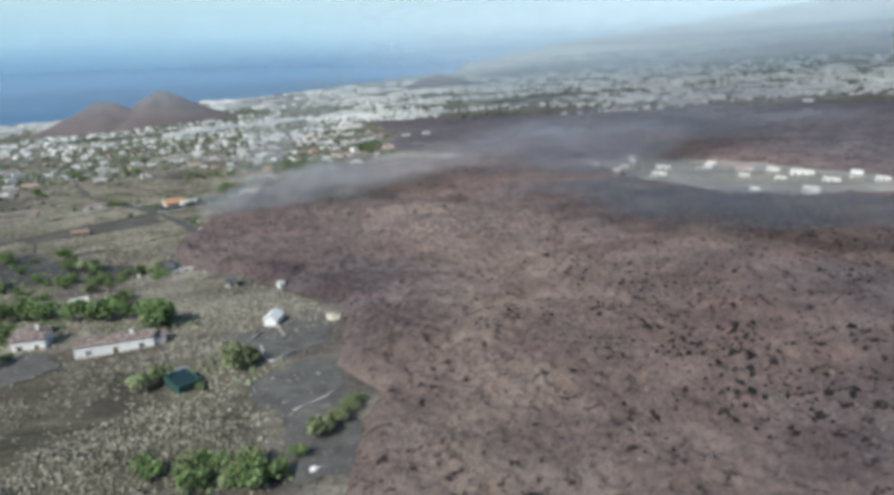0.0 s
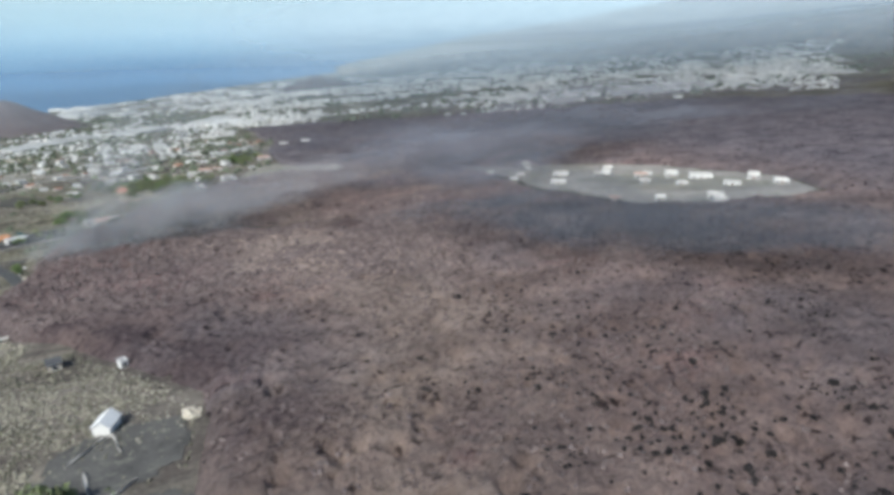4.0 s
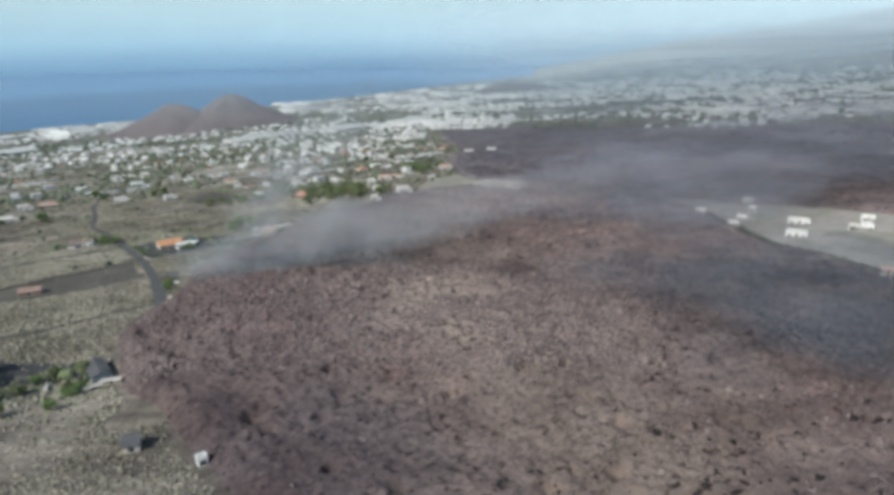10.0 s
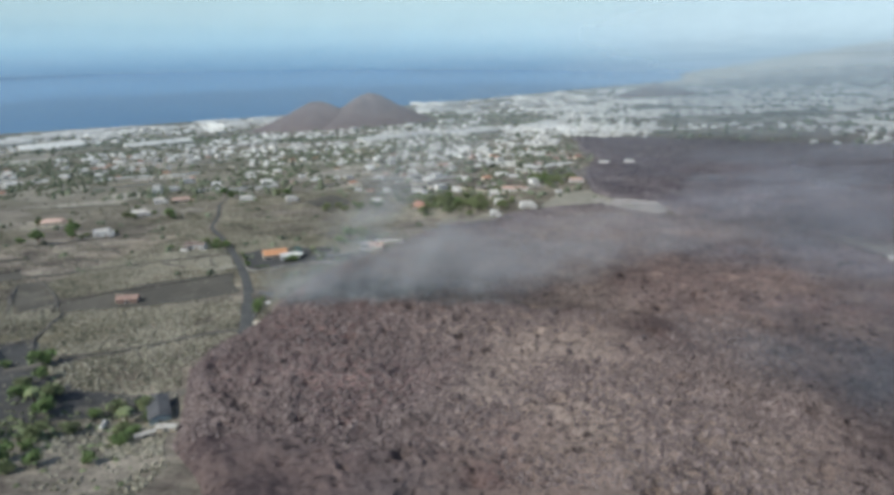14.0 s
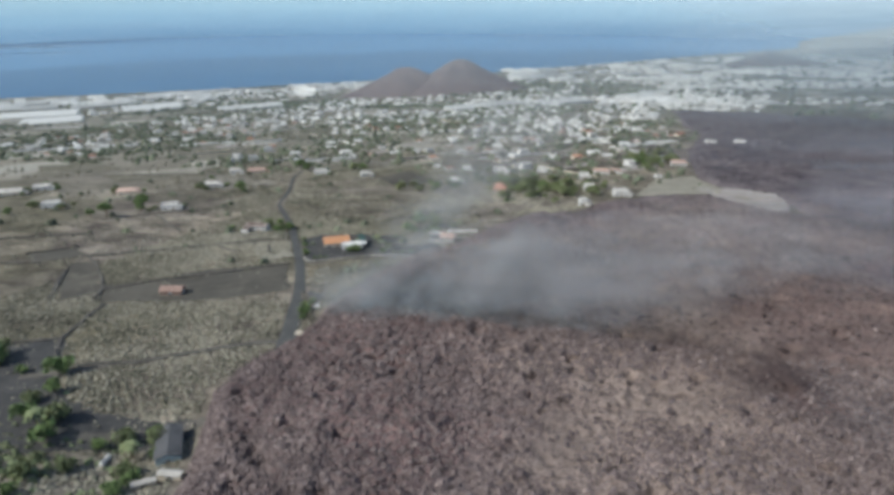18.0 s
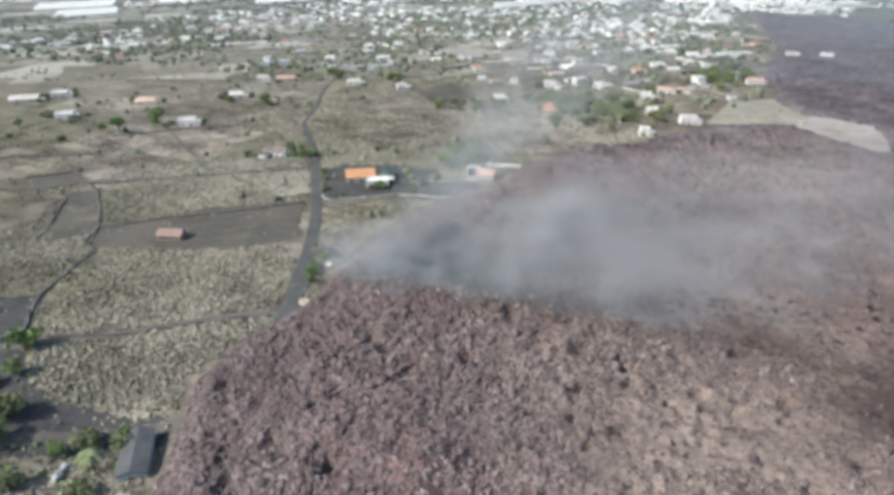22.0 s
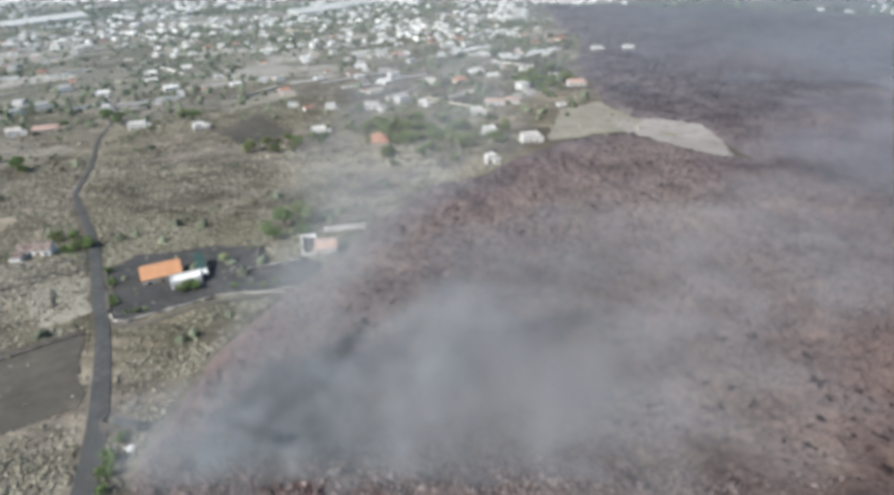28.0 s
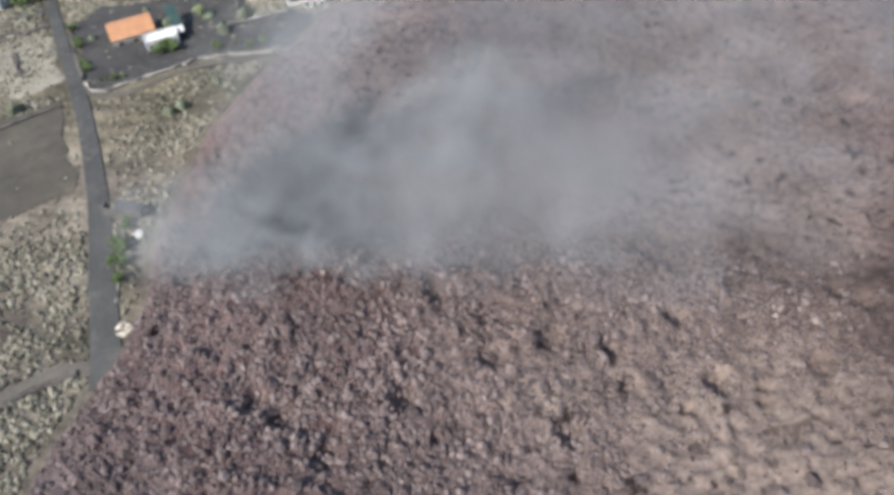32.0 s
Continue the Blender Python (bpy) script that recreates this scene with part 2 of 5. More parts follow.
    # Dark band along the smoking step, put into the crust's colour as patches.
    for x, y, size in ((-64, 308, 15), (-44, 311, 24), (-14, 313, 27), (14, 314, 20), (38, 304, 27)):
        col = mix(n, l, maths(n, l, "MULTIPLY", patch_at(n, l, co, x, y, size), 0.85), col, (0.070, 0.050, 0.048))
    for x, y, size in ((140, 715, 60), (-72, 353, 16), (30, 115, 4), (-56, 284, 40), (-10, 337, 22)):
        col = mix(n, l, maths(n, l, "MULTIPLY", patch_at(n, l, co, x, y, size), 0.5), col, (0.185, 0.112, 0.106))
    col = mix(n, l, 1.0, col, (1.34, 1.30, 1.29), "MULTIPLY")
    l.new(col, p.inputs["Base Color"])
    p.inputs["Roughness"].default_value, p.inputs["Specular IOR Level"].default_value = 0.95, 0.15
    bump(n, l, p, maths(n, l, "ADD", maths(n, l, "MULTIPLY", fine, 1.2), maths(n, l, "MULTIPLY", grit, 0.9)), 1.0, 0.8)
    return m


def scrub_material():
    """Tufts of many kinds: dark olive, grey-green, straw and bleached."""
    m, n, l, p = shader("dry_scrub")
    co = n.new("ShaderNodeTexCoord").outputs["Object"]
    rnd = n.new("ShaderNodeNewGeometry").outputs["Random Per Island"]
    patch = noise_node(n, l, co, 0.03, 3)
    wide = noise_node(n, l, co, 0.011, 2)
    pick = maths(n, l, "ADD", maths(n, l, "MULTIPLY", rnd, 0.55), maths(n, l, "MULTIPLY", maths(n, l, "SUBTRACT", maths(n, l, "ADD", maths(n, l, "MULTIPLY", patch, 0.6), maths(n, l, "MULTIPLY", wide, 0.4)), 0.38), 1.7), True)
    col = ramp(n, l, pick, [(0.05, (0.080, 0.079, 0.057)), (0.30, (0.168, 0.160, 0.119)), (0.55, (0.278, 0.260, 0.203)), (0.92, (0.430, 0.402, 0.325))])
    col = mix(n, l, 0.6, col, ramp(n, l, noise_node(n, l, co, 4.0, 4, 0.7), [(0.35, (0.45, 0.45, 0.45)), (0.65, (1.25, 1.25, 1.25))]), "MULTIPLY")
    l.new(col, p.inputs["Base Color"])
    p.inputs["Roughness"].default_value, p.inputs["Specular IOR Level"].default_value = 0.95, 0.1
    return m


def ruin_material():
    """A broken roof: bare white screed, dark gaps and patches of old tile."""
    m, n, l, p = shader("broken_roof")
    co = n.new("ShaderNodeTexCoord").outputs["Object"]
    big = noise_node(n, l, co, 1.3, 4, 0.7)
    fine = noise_node(n, l, co, 6.0, 4, 0.7)
    both = maths(n, l, "ADD", maths(n, l, "MULTIPLY", big, 0.7), maths(n, l, "MULTIPLY", fine, 0.3))
    l.new(ramp(n, l, both, [(0.40, (0.050, 0.040, 0.036)), (0.47, (0.150, 0.105, 0.088)), (0.55, (0.25, 0.195, 0.165)), (0.63, (0.60, 0.58, 0.55))]), p.inputs["Base Color"])
    p.inputs["Roughness"].default_value = 0.9
    bump(n, l, p, both, 0.6, 0.15)
    return m


def sea_material():
    m, n, l, p = shader("sea_water")
    co = n.new("ShaderNodeTexCoord").outputs["Object"]
    swell = noise_node(n, l, co, 0.02, 6, 0.7)
    patches = noise_node(n, l, co, 0.0016, 4, 0.6)
    l.new(ramp(n, l, patches, [(0.35, (0.050, 0.155, 0.310)), (0.65, (0.070, 0.190, 0.355))]), p.inputs["Base Color"])
    p.inputs["Roughness"].default_value, p.inputs["IOR"].default_value, p.inputs["Specular IOR Level"].default_value = 0.5, 1.33, 0.3
    bump(n, l, p, swell, 0.12, 3.0)
    return m


def backdrop_material():
    """The far sea and the sky above it: a glowing gradient by height, haze painted in as paler colour towards the
    horizon.
    """
    m = bpy.data.materials.new("far_sea_and_sky")
    m.use_nodes = True
    n, l = m.node_tree.nodes, m.node_tree.links
    n.remove(n["Principled BSDF"])
    co = n.new("ShaderNodeTexCoord").outputs["Object"]
    s = n.new("ShaderNodeSeparateXYZ")
    l.new(co, s.inputs[0])
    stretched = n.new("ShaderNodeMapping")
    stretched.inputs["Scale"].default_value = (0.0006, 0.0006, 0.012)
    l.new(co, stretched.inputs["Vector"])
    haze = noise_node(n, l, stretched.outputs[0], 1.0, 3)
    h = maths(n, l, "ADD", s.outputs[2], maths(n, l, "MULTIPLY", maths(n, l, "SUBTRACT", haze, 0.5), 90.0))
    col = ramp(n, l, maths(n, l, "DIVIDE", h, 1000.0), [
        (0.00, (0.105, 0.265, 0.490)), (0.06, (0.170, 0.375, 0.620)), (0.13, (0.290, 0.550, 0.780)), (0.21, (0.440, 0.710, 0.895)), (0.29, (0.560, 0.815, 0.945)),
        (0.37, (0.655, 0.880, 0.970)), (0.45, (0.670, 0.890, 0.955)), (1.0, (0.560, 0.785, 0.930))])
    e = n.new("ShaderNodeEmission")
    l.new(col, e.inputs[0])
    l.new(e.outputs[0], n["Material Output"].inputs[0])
    return m


def smoke_material(name, colour, strength, scale, haze=False):
    """Thin smoke, and shells that imitate distance haze: lit, and let through where they thin out at the rim and in the
    wisps.
    """
    m, n, l, p = shader(name)
    geo = n.new("ShaderNodeTexCoord").outputs["Object"]
    # Distance haze imitated on an added shell: opacity grows away from the origin.
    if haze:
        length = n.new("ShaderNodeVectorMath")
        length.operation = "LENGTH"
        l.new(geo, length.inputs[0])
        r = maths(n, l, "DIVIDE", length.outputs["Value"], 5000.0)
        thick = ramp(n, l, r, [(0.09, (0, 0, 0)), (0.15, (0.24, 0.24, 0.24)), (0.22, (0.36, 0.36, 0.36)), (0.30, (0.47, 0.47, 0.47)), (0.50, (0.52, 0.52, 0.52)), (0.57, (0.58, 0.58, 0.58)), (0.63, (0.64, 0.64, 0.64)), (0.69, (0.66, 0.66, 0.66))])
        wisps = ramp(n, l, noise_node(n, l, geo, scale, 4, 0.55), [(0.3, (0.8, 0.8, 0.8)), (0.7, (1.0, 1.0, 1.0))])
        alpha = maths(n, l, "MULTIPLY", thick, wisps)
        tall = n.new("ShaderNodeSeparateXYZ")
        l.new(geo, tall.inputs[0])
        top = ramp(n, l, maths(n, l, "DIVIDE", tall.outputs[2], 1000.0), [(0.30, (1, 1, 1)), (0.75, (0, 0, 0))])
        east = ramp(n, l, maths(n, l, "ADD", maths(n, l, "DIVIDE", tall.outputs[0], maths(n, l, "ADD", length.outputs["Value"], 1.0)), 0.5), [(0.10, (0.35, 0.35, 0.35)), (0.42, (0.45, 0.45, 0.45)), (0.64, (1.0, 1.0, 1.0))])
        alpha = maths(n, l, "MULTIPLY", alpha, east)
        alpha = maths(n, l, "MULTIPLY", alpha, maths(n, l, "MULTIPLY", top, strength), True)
    else:
        length = n.new("ShaderNodeVectorMath")
        length.operation = "LENGTH"
        flat = n.new("ShaderNodeVectorMath")
        flat.operation = "MULTIPLY"
        flat.inputs[1].default_value = (1, 1, 0)
        l.new(geo, flat.inputs[0])
        l.new(flat.outputs[0], length.inputs[0])
        rim = n.new("ShaderNodeMapRange")
        rim.interpolation_type = "SMOOTHSTEP"
        rim.inputs["From Min"].default_value, rim.inputs["From Max"].default_value = 1.0, 0.28
        place = n.new("ShaderNodeNewGeometry").outputs["Position"]
        rnd = n.new("ShaderNodeObjectInfo").outputs["Random"]
        moved = n.new("ShaderNodeVectorMath")
        l.new(place, moved.inputs[0])
        l.new(maths(n, l, "MULTIPLY", rnd, 900.0), moved.inputs[1])
        puffs = noise_node(n, l, moved.outputs[0], 1.3 * scale, 5, 0.55)
        curls = noise_node(n, l, moved.outputs[0], 4.5 * scale, 4, 0.6)
        torn = maths(n, l, "ADD", maths(n, l, "MULTIPLY", maths(n, l, "SUBTRACT", puffs, 0.5), 1.5), maths(n, l, "MULTIPLY", maths(n, l, "SUBTRACT", curls, 0.5), 0.55))
        l.new(maths(n, l, "ADD", length.outputs["Value"], torn), rim.inputs["Value"])
        wisps = ramp(n, l, noise_node(n, l, moved.outputs[0], 2.0 * scale, 4, 0.55), [(0.28, (0.25, 0.25, 0.25)), (0.60, (1.0, 1.0, 1.0))])
        edge = n.new("ShaderNodeMapRange")
        edge.interpolation_type = "SMOOTHSTEP"
        edge.inputs["From Min"].default_value, edge.inputs["From Max"].default_value = 1.0, 0.8
        l.new(length.outputs["Value"], edge.inputs["Value"])
        alpha = maths(n, l, "MULTIPLY", maths(n, l, "MULTIPLY", rim.outputs[0], edge.outputs[0]), maths(n, l, "MULTIPLY", wisps, strength), True)
    l.new(alpha, p.inputs["Alpha"])
    p.inputs["Base Color"].default_value = (*colour, 1)
    p.inputs["Roughness"].default_value, p.inputs["Specular IOR Level"].default_value = 1.0, 0.0
    return m


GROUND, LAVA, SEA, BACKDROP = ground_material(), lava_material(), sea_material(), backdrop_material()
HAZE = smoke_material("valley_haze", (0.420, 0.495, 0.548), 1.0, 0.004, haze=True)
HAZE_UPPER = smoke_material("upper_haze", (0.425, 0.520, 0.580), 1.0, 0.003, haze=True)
SMOKE = smoke_material("grey_smoke", (0.222, 0.238, 0.250), 0.56, 0.030)
SMOKE_THIN = smoke_material("thin_smoke", (0.268, 0.262, 0.268), 0.47, 0.022)
# Dark sheets: blue smoke, with the smoke cloud's cast shade put into the colour.
SMOKE_BLUE_SHADE = smoke_material("blue_smoke_and_shade", (0.088, 0.103, 0.123), 0.50, 0.014)
SMOKE_VEIL = smoke_material("smoke_veil", (0.230, 0.248, 0.262), 0.36, 0.028)
SMOKE_FAR = smoke_material("purple_haze", (0.262, 0.266, 0.300), 0.60, 0.006)
CONE = surface("cinder", (0.140, 0.112, 0.108), (0.215, 0.175, 0.168), 0.03, grain=0.2)
ASPHALT = surface("asphalt", (0.055, 0.056, 0.055), (0.092, 0.092, 0.089), 0.4, wear=(0.12, 0.115, 0.105))
TRACK = surface("dirt_track", (0.085, 0.078, 0.068), (0.15, 0.135, 0.115), 0.3)
ASH = surface("black_ash", (0.036, 0.036, 0.036), (0.074, 0.072, 0.070), 0.4, wear=(0.115, 0.110, 0.092))
ASH_GREY = surface("grey_ash", (0.062, 0.059, 0.055), (0.135, 0.128, 0.115), 0.5, wear=(0.20, 0.19, 0.155))
PALE = surface("pale_earth", (0.27, 0.240, 0.222), (0.42, 0.382, 0.355), 0.08, wear=(0.22, 0.20, 0.14))
WHITE = surface("white_render", (0.66, 0.65, 0.62), (0.82, 0.81, 0.78), 0.6, per_object=0.08, wear=(0.55, 0.52, 0.47))
CREAM = surface("cream_render", (0.55, 0.49, 0.39), (0.70, 0.64, 0.53), 0.6, per_object=0.12, wear=(0.45, 0.40, 0.33))
TILE = surface("clay_tile", (0.27, 0.135, 0.095), (0.43, 0.24, 0.175), 1.2, per_object=0.22, wear=(0.30, 0.15, 0.10))
ORANGE = surface("orange_tile", (0.42, 0.205, 0.105), (0.57, 0.305, 0.165), 1.2, wear=(0.36, 0.20, 0.13))
GREYROOF = surface("grey_roof", (0.30, 0.29, 0.28), (0.48, 0.46, 0.44), 0.7, per_object=0.25, wear=(0.22, 0.20, 0.19))
STONE = surface("lava_stone", (0.052, 0.048, 0.044), (0.135, 0.124, 0.110), 1.5, per_island=0.4)
CONCRETE = surface("concrete", (0.33, 0.31, 0.28), (0.50, 0.48, 0.44), 0.8, wear=(0.25, 0.23, 0.20))
BARK = surface("bark", (0.07, 0.05, 0.035), (0.15, 0.11, 0.08), 2.0)
LEAF = surface("green_leaves", (0.092, 0.140, 0.052), (0.215, 0.285, 0.115), 0.5, per_island=0.35, grain=0)
LEAF_PALE = surface("olive_leaves", (0.115, 0.140, 0.070), (0.25, 0.28, 0.14), 0.5, per_island=0.35, grain=0)
UNDERGROWTH = surface("garden_undergrowth", (0.075, 0.098, 0.048), (0.200, 0.225, 0.120), 0.4, per_island=0.5, grain=0)
SCRUB = scrub_material()
PLASTIC = surface("greenhouse_cloth", (0.56, 0.56, 0.53), (0.76, 0.76, 0.73), 0.06, per_object=0.2)
WOOD = surface("brown_wood", (0.10, 0.060, 0.035), (0.20, 0.13, 0.08), 2.0)


ISLAND = surface("island_earth", (0.225, 0.205, 0.180), (0.385, 0.352, 0.310), 0.08, wear=(0.20, 0.205, 0.135))
SOIL_STRAW = surface("stubble", (0.225, 0.210, 0.168), (0.345, 0.320, 0.260), 0.3, wear=(0.17, 0.16, 0.125))
DARKROOF = surface("dark_roof", (0.060, 0.062, 0.066), (0.12, 0.12, 0.125), 0.9)
PINKROOF = surface("faded_tile", (0.38, 0.24, 0.19), (0.56, 0.41, 0.35), 1.2, per_object=0.2, wear=(0.58, 0.52, 0.46))
PALEROOF = surface("bleached_roof", (0.46, 0.43, 0.39), (0.68, 0.65, 0.60), 0.9, per_object=0.15, wear=(0.40, 0.33, 0.28))
FALLOW = surface("fallow_soil", (0.058, 0.053, 0.044), (0.108, 0.098, 0.080), 0.1, wear=(0.135, 0.122, 0.095))
RUINROOF = ruin_material()
BRICKY = surface("brick_red", (0.225, 0.150, 0.122), (0.335, 0.235, 0.195), 1.0, wear=(0.22, 0.17, 0.14))
BLUEWALL = surface("pale_blue_render", (0.34, 0.46, 0.52), (0.48, 0.60, 0.64), 0.8, wear=(0.30, 0.36, 0.38))
TANKGREEN = surface("green_tank", (0.025, 0.055, 0.050), (0.05, 0.10, 0.09), 0.8, rough=0.6)
FARHOUSE = surface("far_walls", (0.58, 0.57, 0.54), (0.82, 0.81, 0.78), 0.05, per_island=0.32, grain=0)
FARLEAF = surface("hedge_leaves", (0.088, 0.104, 0.072), (0.172, 0.192, 0.128), 0.3, per_island=0.4, grain=0.2)
ROCK_SINGLE = surface("loose_lava_block", (0.085, 0.067, 0.066), (0.175, 0.138, 0.132), 0.8, per_object=0.4)
ROCK = surface("lava_block", (0.092, 0.072, 0.070), (0.215, 0.170, 0.160), 0.4, per_island=0.45)
PIT_SHADE = surface("pit_shade", (0.011, 0.009, 0.009), (0.028, 0.023, 0.022), 0.6, per_island=0.4)


def plain(name, colour, rough=0.4, metal=0.0):
    m, n, l, p = shader(name)
    p.inputs["Base Color"].default_value = (*colour, 1)
    p.inputs["Roughness"].default_value, p.inputs["Metallic"].default_value = rough, metal
    return m


GLASS = plain("dark_glass", (0.03, 0.035, 0.04), 0.12)
RUBBER = plain("black_rubber", (0.02, 0.02, 0.02), 0.8)
CARPAINT = plain("white_car_paint", (0.75, 0.75, 0.74), 0.3)
FRAMES = plain("white_frame", (0.7, 0.7, 0.68), 0.5)
TANKWATER = plain("tank_water", (0.010, 0.030, 0.028), 0.45)


# ---------------------------------------------------------------- the lie of the land
TABLE = np.random.RandomState(7).rand(256, 256)


def value_noise(x, y, size, seed=0):
    """Smooth noise from 0 to 1 with bumps about size metres across."""
    u, v = x / size + 17.3 * seed, y / size + 9.1 * seed
    i, j = np.floor(u).astype(int), np.floor(v).astype(int)
    a, b = u - i, v - j
    a, b = a * a * (3 - 2 * a), b * b * (3 - 2 * b)
    t = lambda p, q: TABLE[p % 256, q % 256]
    return (t(i, j) * (1 - a) + t(i + 1, j) * a) * (1 - b) + (t(i, j + 1) * (1 - a) + t(i + 1, j + 1) * a) * b


def ridge_height(x, y):
    """The mountain side that closes the valley to the north."""
    r = np.hypot(x, y)
    a = np.degrees(np.arctan2(x, y))
    crest = np.interp(a, [2.0, 6.0, 9.0, 12.0, 16.0, 20.0, 26.0, 32.0, 40.0, 60.0], [-80, -20, 35, 85, 155, 225, 300, 390, 500, 600])
    k = np.clip((r - 3000) / 1600, 0, 1)
    return crest, k * k * (3 - 2 * k)


def ground_z(x, y):
    x, y = np.asarray(x, float), np.asarray(y, float)
    slope = 271 + 0.0599 * x - 0.1068 * y
    inland = (x + 1683) * 0.775 - (y - 1516) * 0.632
    plain_z = np.minimum(0.062 * inland, 170)
    h = np.maximum(60 - np.abs(slope - plain_z), 0) / 60
    z = np.maximum(slope, plain_z) + h * h * 15
    far = np.clip((np.hypot(x, y) - 500) / 900, 0, 1)
    z = z + far * 9 * (value_noise(x, y, 260, 3) - 0.5) * np.clip(inland / 300, 0, 1)
    z = z + 1.6 * (value_noise(x, y, 45, 1) - 0.5) + 0.5 * (value_noise(x, y, 9, 2) - 0.5)
    z = z - 5.6 * np.exp(-((x + 84) / 22) ** 2 - ((y - 241) / 20) ** 2)
    crest, k = ridge_height(x, y)
    return z + np.maximum(crest - z, 0) * k


def gz(x, y):
    return float(ground_z(x, y))


# outlines on the plan, in metres
MAIN_FLOW = [(-9, 40), (-8, 77), (-5, 100), (-2, 110), (-12, 125), (-11, 150), (-13, 165), (-27, 182), (-40, 197), (-50, 211),
             (-66, 224), (-80, 248), (-87, 262), (-86, 274), (-83, 290), (-83, 300), (-87, 312), (-88, 325), (-89, 345), (-85, 365),
             (-78, 385), (-74, 404), (-71, 424), (-59, 455), (-36, 473), (-24, 493), (-8, 516), (10, 531), (30, 533), (45, 515),
             (58, 499), (122, 450), (137, 400), (139, 365), (137, 328), (150, 300), (158, 262), (220, 236), (330, 190), (520, 90), (520, -150), (-9, -150)]
FAR_FLOW = [(35, 566), (22, 597), (16, 680), (14, 750), (27, 879), (6, 1000), (0, 1150), (-15, 1240), (90, 1215), (200, 1140),
            (330, 1020), (480, 900), (600, 720), (690, 470), (735, 300), (770, 130), (520, 84), (328, 184), (229, 239), (241, 272), (243, 296), (225, 354),
            (200, 388), (158, 434), (126, 449), (92, 474), (70, 489), (65, 524), (63, 551), (47, 563)]


def inside(poly, x, y):
    """Signed metres to the outline: positive within."""
    best, odd = np.full(x.shape, 1e9), np.zeros(x.shape, bool)
    for (ax, ay), (bx, by) in zip(poly, poly[1:] + poly[:1]):
        dx, dy = bx - ax, by - ay
        k = np.clip(((x - ax) * dx + (y - ay) * dy) / (dx * dx + dy * dy), 0, 1)
        best = np.minimum(best, np.hypot(x - ax - k * dx, y - ay - k * dy))
        if ay != by:
            odd ^= ((ay > y) != (by > y)) & (x < (y - ay) * dx / dy + ax)
    return np.where(odd, best, -best)


def in_lava(x, y):
    return np.maximum(inside(MAIN_FLOW, x, y), inside(FAR_FLOW, x, y))


def cells(x, y, size, seed):
    """Distance to the nearest of scattered cell centres, in cells, and that cell's own random number."""
    u, v = x / size + 31.7 * seed, y / size + 12.9 * seed
    i, j = np.floor(u).astype(int), np.floor(v).astype(int)
    best, own = np.full(u.shape, 9.0), np.zeros(u.shape)
    for a in (-1, 0, 1):
        for b in (-1, 0, 1):
            p, q = (i + a) % 256, (j + b) % 256
            d = np.hypot(i + a + TABLE[p, q] - u, j + b + TABLE[q, (p + 91) % 256] - v)
            own = np.where(d < best, TABLE[(p + 57) % 256, (q + 23) % 256], own)
            best = np.minimum(best, d)
    return best, own


def scarp_y(x):
    """The line of the smoking step across the flow."""
    return 311 + 7 * (value_noise(x, x * 0, 26, 51) - 0.5) + 5 * (value_noise(x, x * 0, 8, 52) - 0.5)


def lava_z(x, y):
    """The crust: a low swelling body with a steep front, hummocks, a smoking step, and blocks down to a metre."""
    d = in_lava(x, y)
    body = np.clip(d / 7, -0.4, 1)
    z = ground_z(x, y) + 3.0 * body * (2 - np.abs(body)) - 0.6
    inner = np.clip(d / 5, 0, 1)
    ridges = 1 - 2 * np.abs(value_noise(x * 0.8 + y * 0.5, y * 0.8 - x * 0.3, 17, 15) - 0.5)
    lumps = 0.8 * ridges**3 + 2.6 * (value_noise(x, y, 38, 4) - 0.5) + 1.5 * (value_noise(x, y, 15, 5) - 0.5) + 0.9 * np.abs(value_noise(x, y, 6.5, 6) - 0.5) + 0.5 * (value_noise(x, y, 4.0, 7) - 0.5)
    behind = scarp_y(x) - y
    reach = np.clip((x + 80) / 12, 0, 1) * np.clip((58 - x) / 25, 0, 1)
    step = np.clip(1 - behind / 42, 0, 1) ** 2 * np.clip(behind / 2.6 + 0.5, 0, 1)
    coarse = np.clip(value_noise(x, y, 24, 14) * 1.9 - 0.45, 0.2, 1)
    rough = 0.0
    for size, seed, tall in ((3.4, 2, 0.08), (1.9, 3, 0.30), (1.25, 4, 0.45)):
        near, own = cells(x, y, size, seed)
        rough = rough + tall * (0.25 + 0.75 * coarse) * 2.3 * np.clip(own - 0.50, 0, 1) * np.sqrt(np.clip(1 - (near / 0.72) ** 2, 0, 1))
    near, own = cells(x, y, 7.0, 6)
    cluster = np.exp(-((x - 82) / 26) ** 2 - ((y - 112) / 30) ** 2)
    pit = np.where(own > 0.90 - 0.2 * value_noise(x, y, 60, 16) - 0.5 * cluster, np.clip(1.5 - near * 7.0 / (0.9 + 0.9 * own), 0, 1), 0)
    near, own = cells(x, y, 3.1, 9)
    pit = np.maximum(pit, 0.8 * np.where(own > 0.97 - 0.55 * cluster, np.clip(1.5 - near * 3.1 / 0.75, 0, 1), 0))
    return z + inner * (lumps + 2.2 * reach * step - 1.9 * pit) + (0.35 + 0.65 * inner) * (rough + 0.5 * (value_noise(x, y, 2.1, 17) - 0.5) + 0.75 * (value_noise(x, y, 1.25, 18) - 0.5) - 0.4)


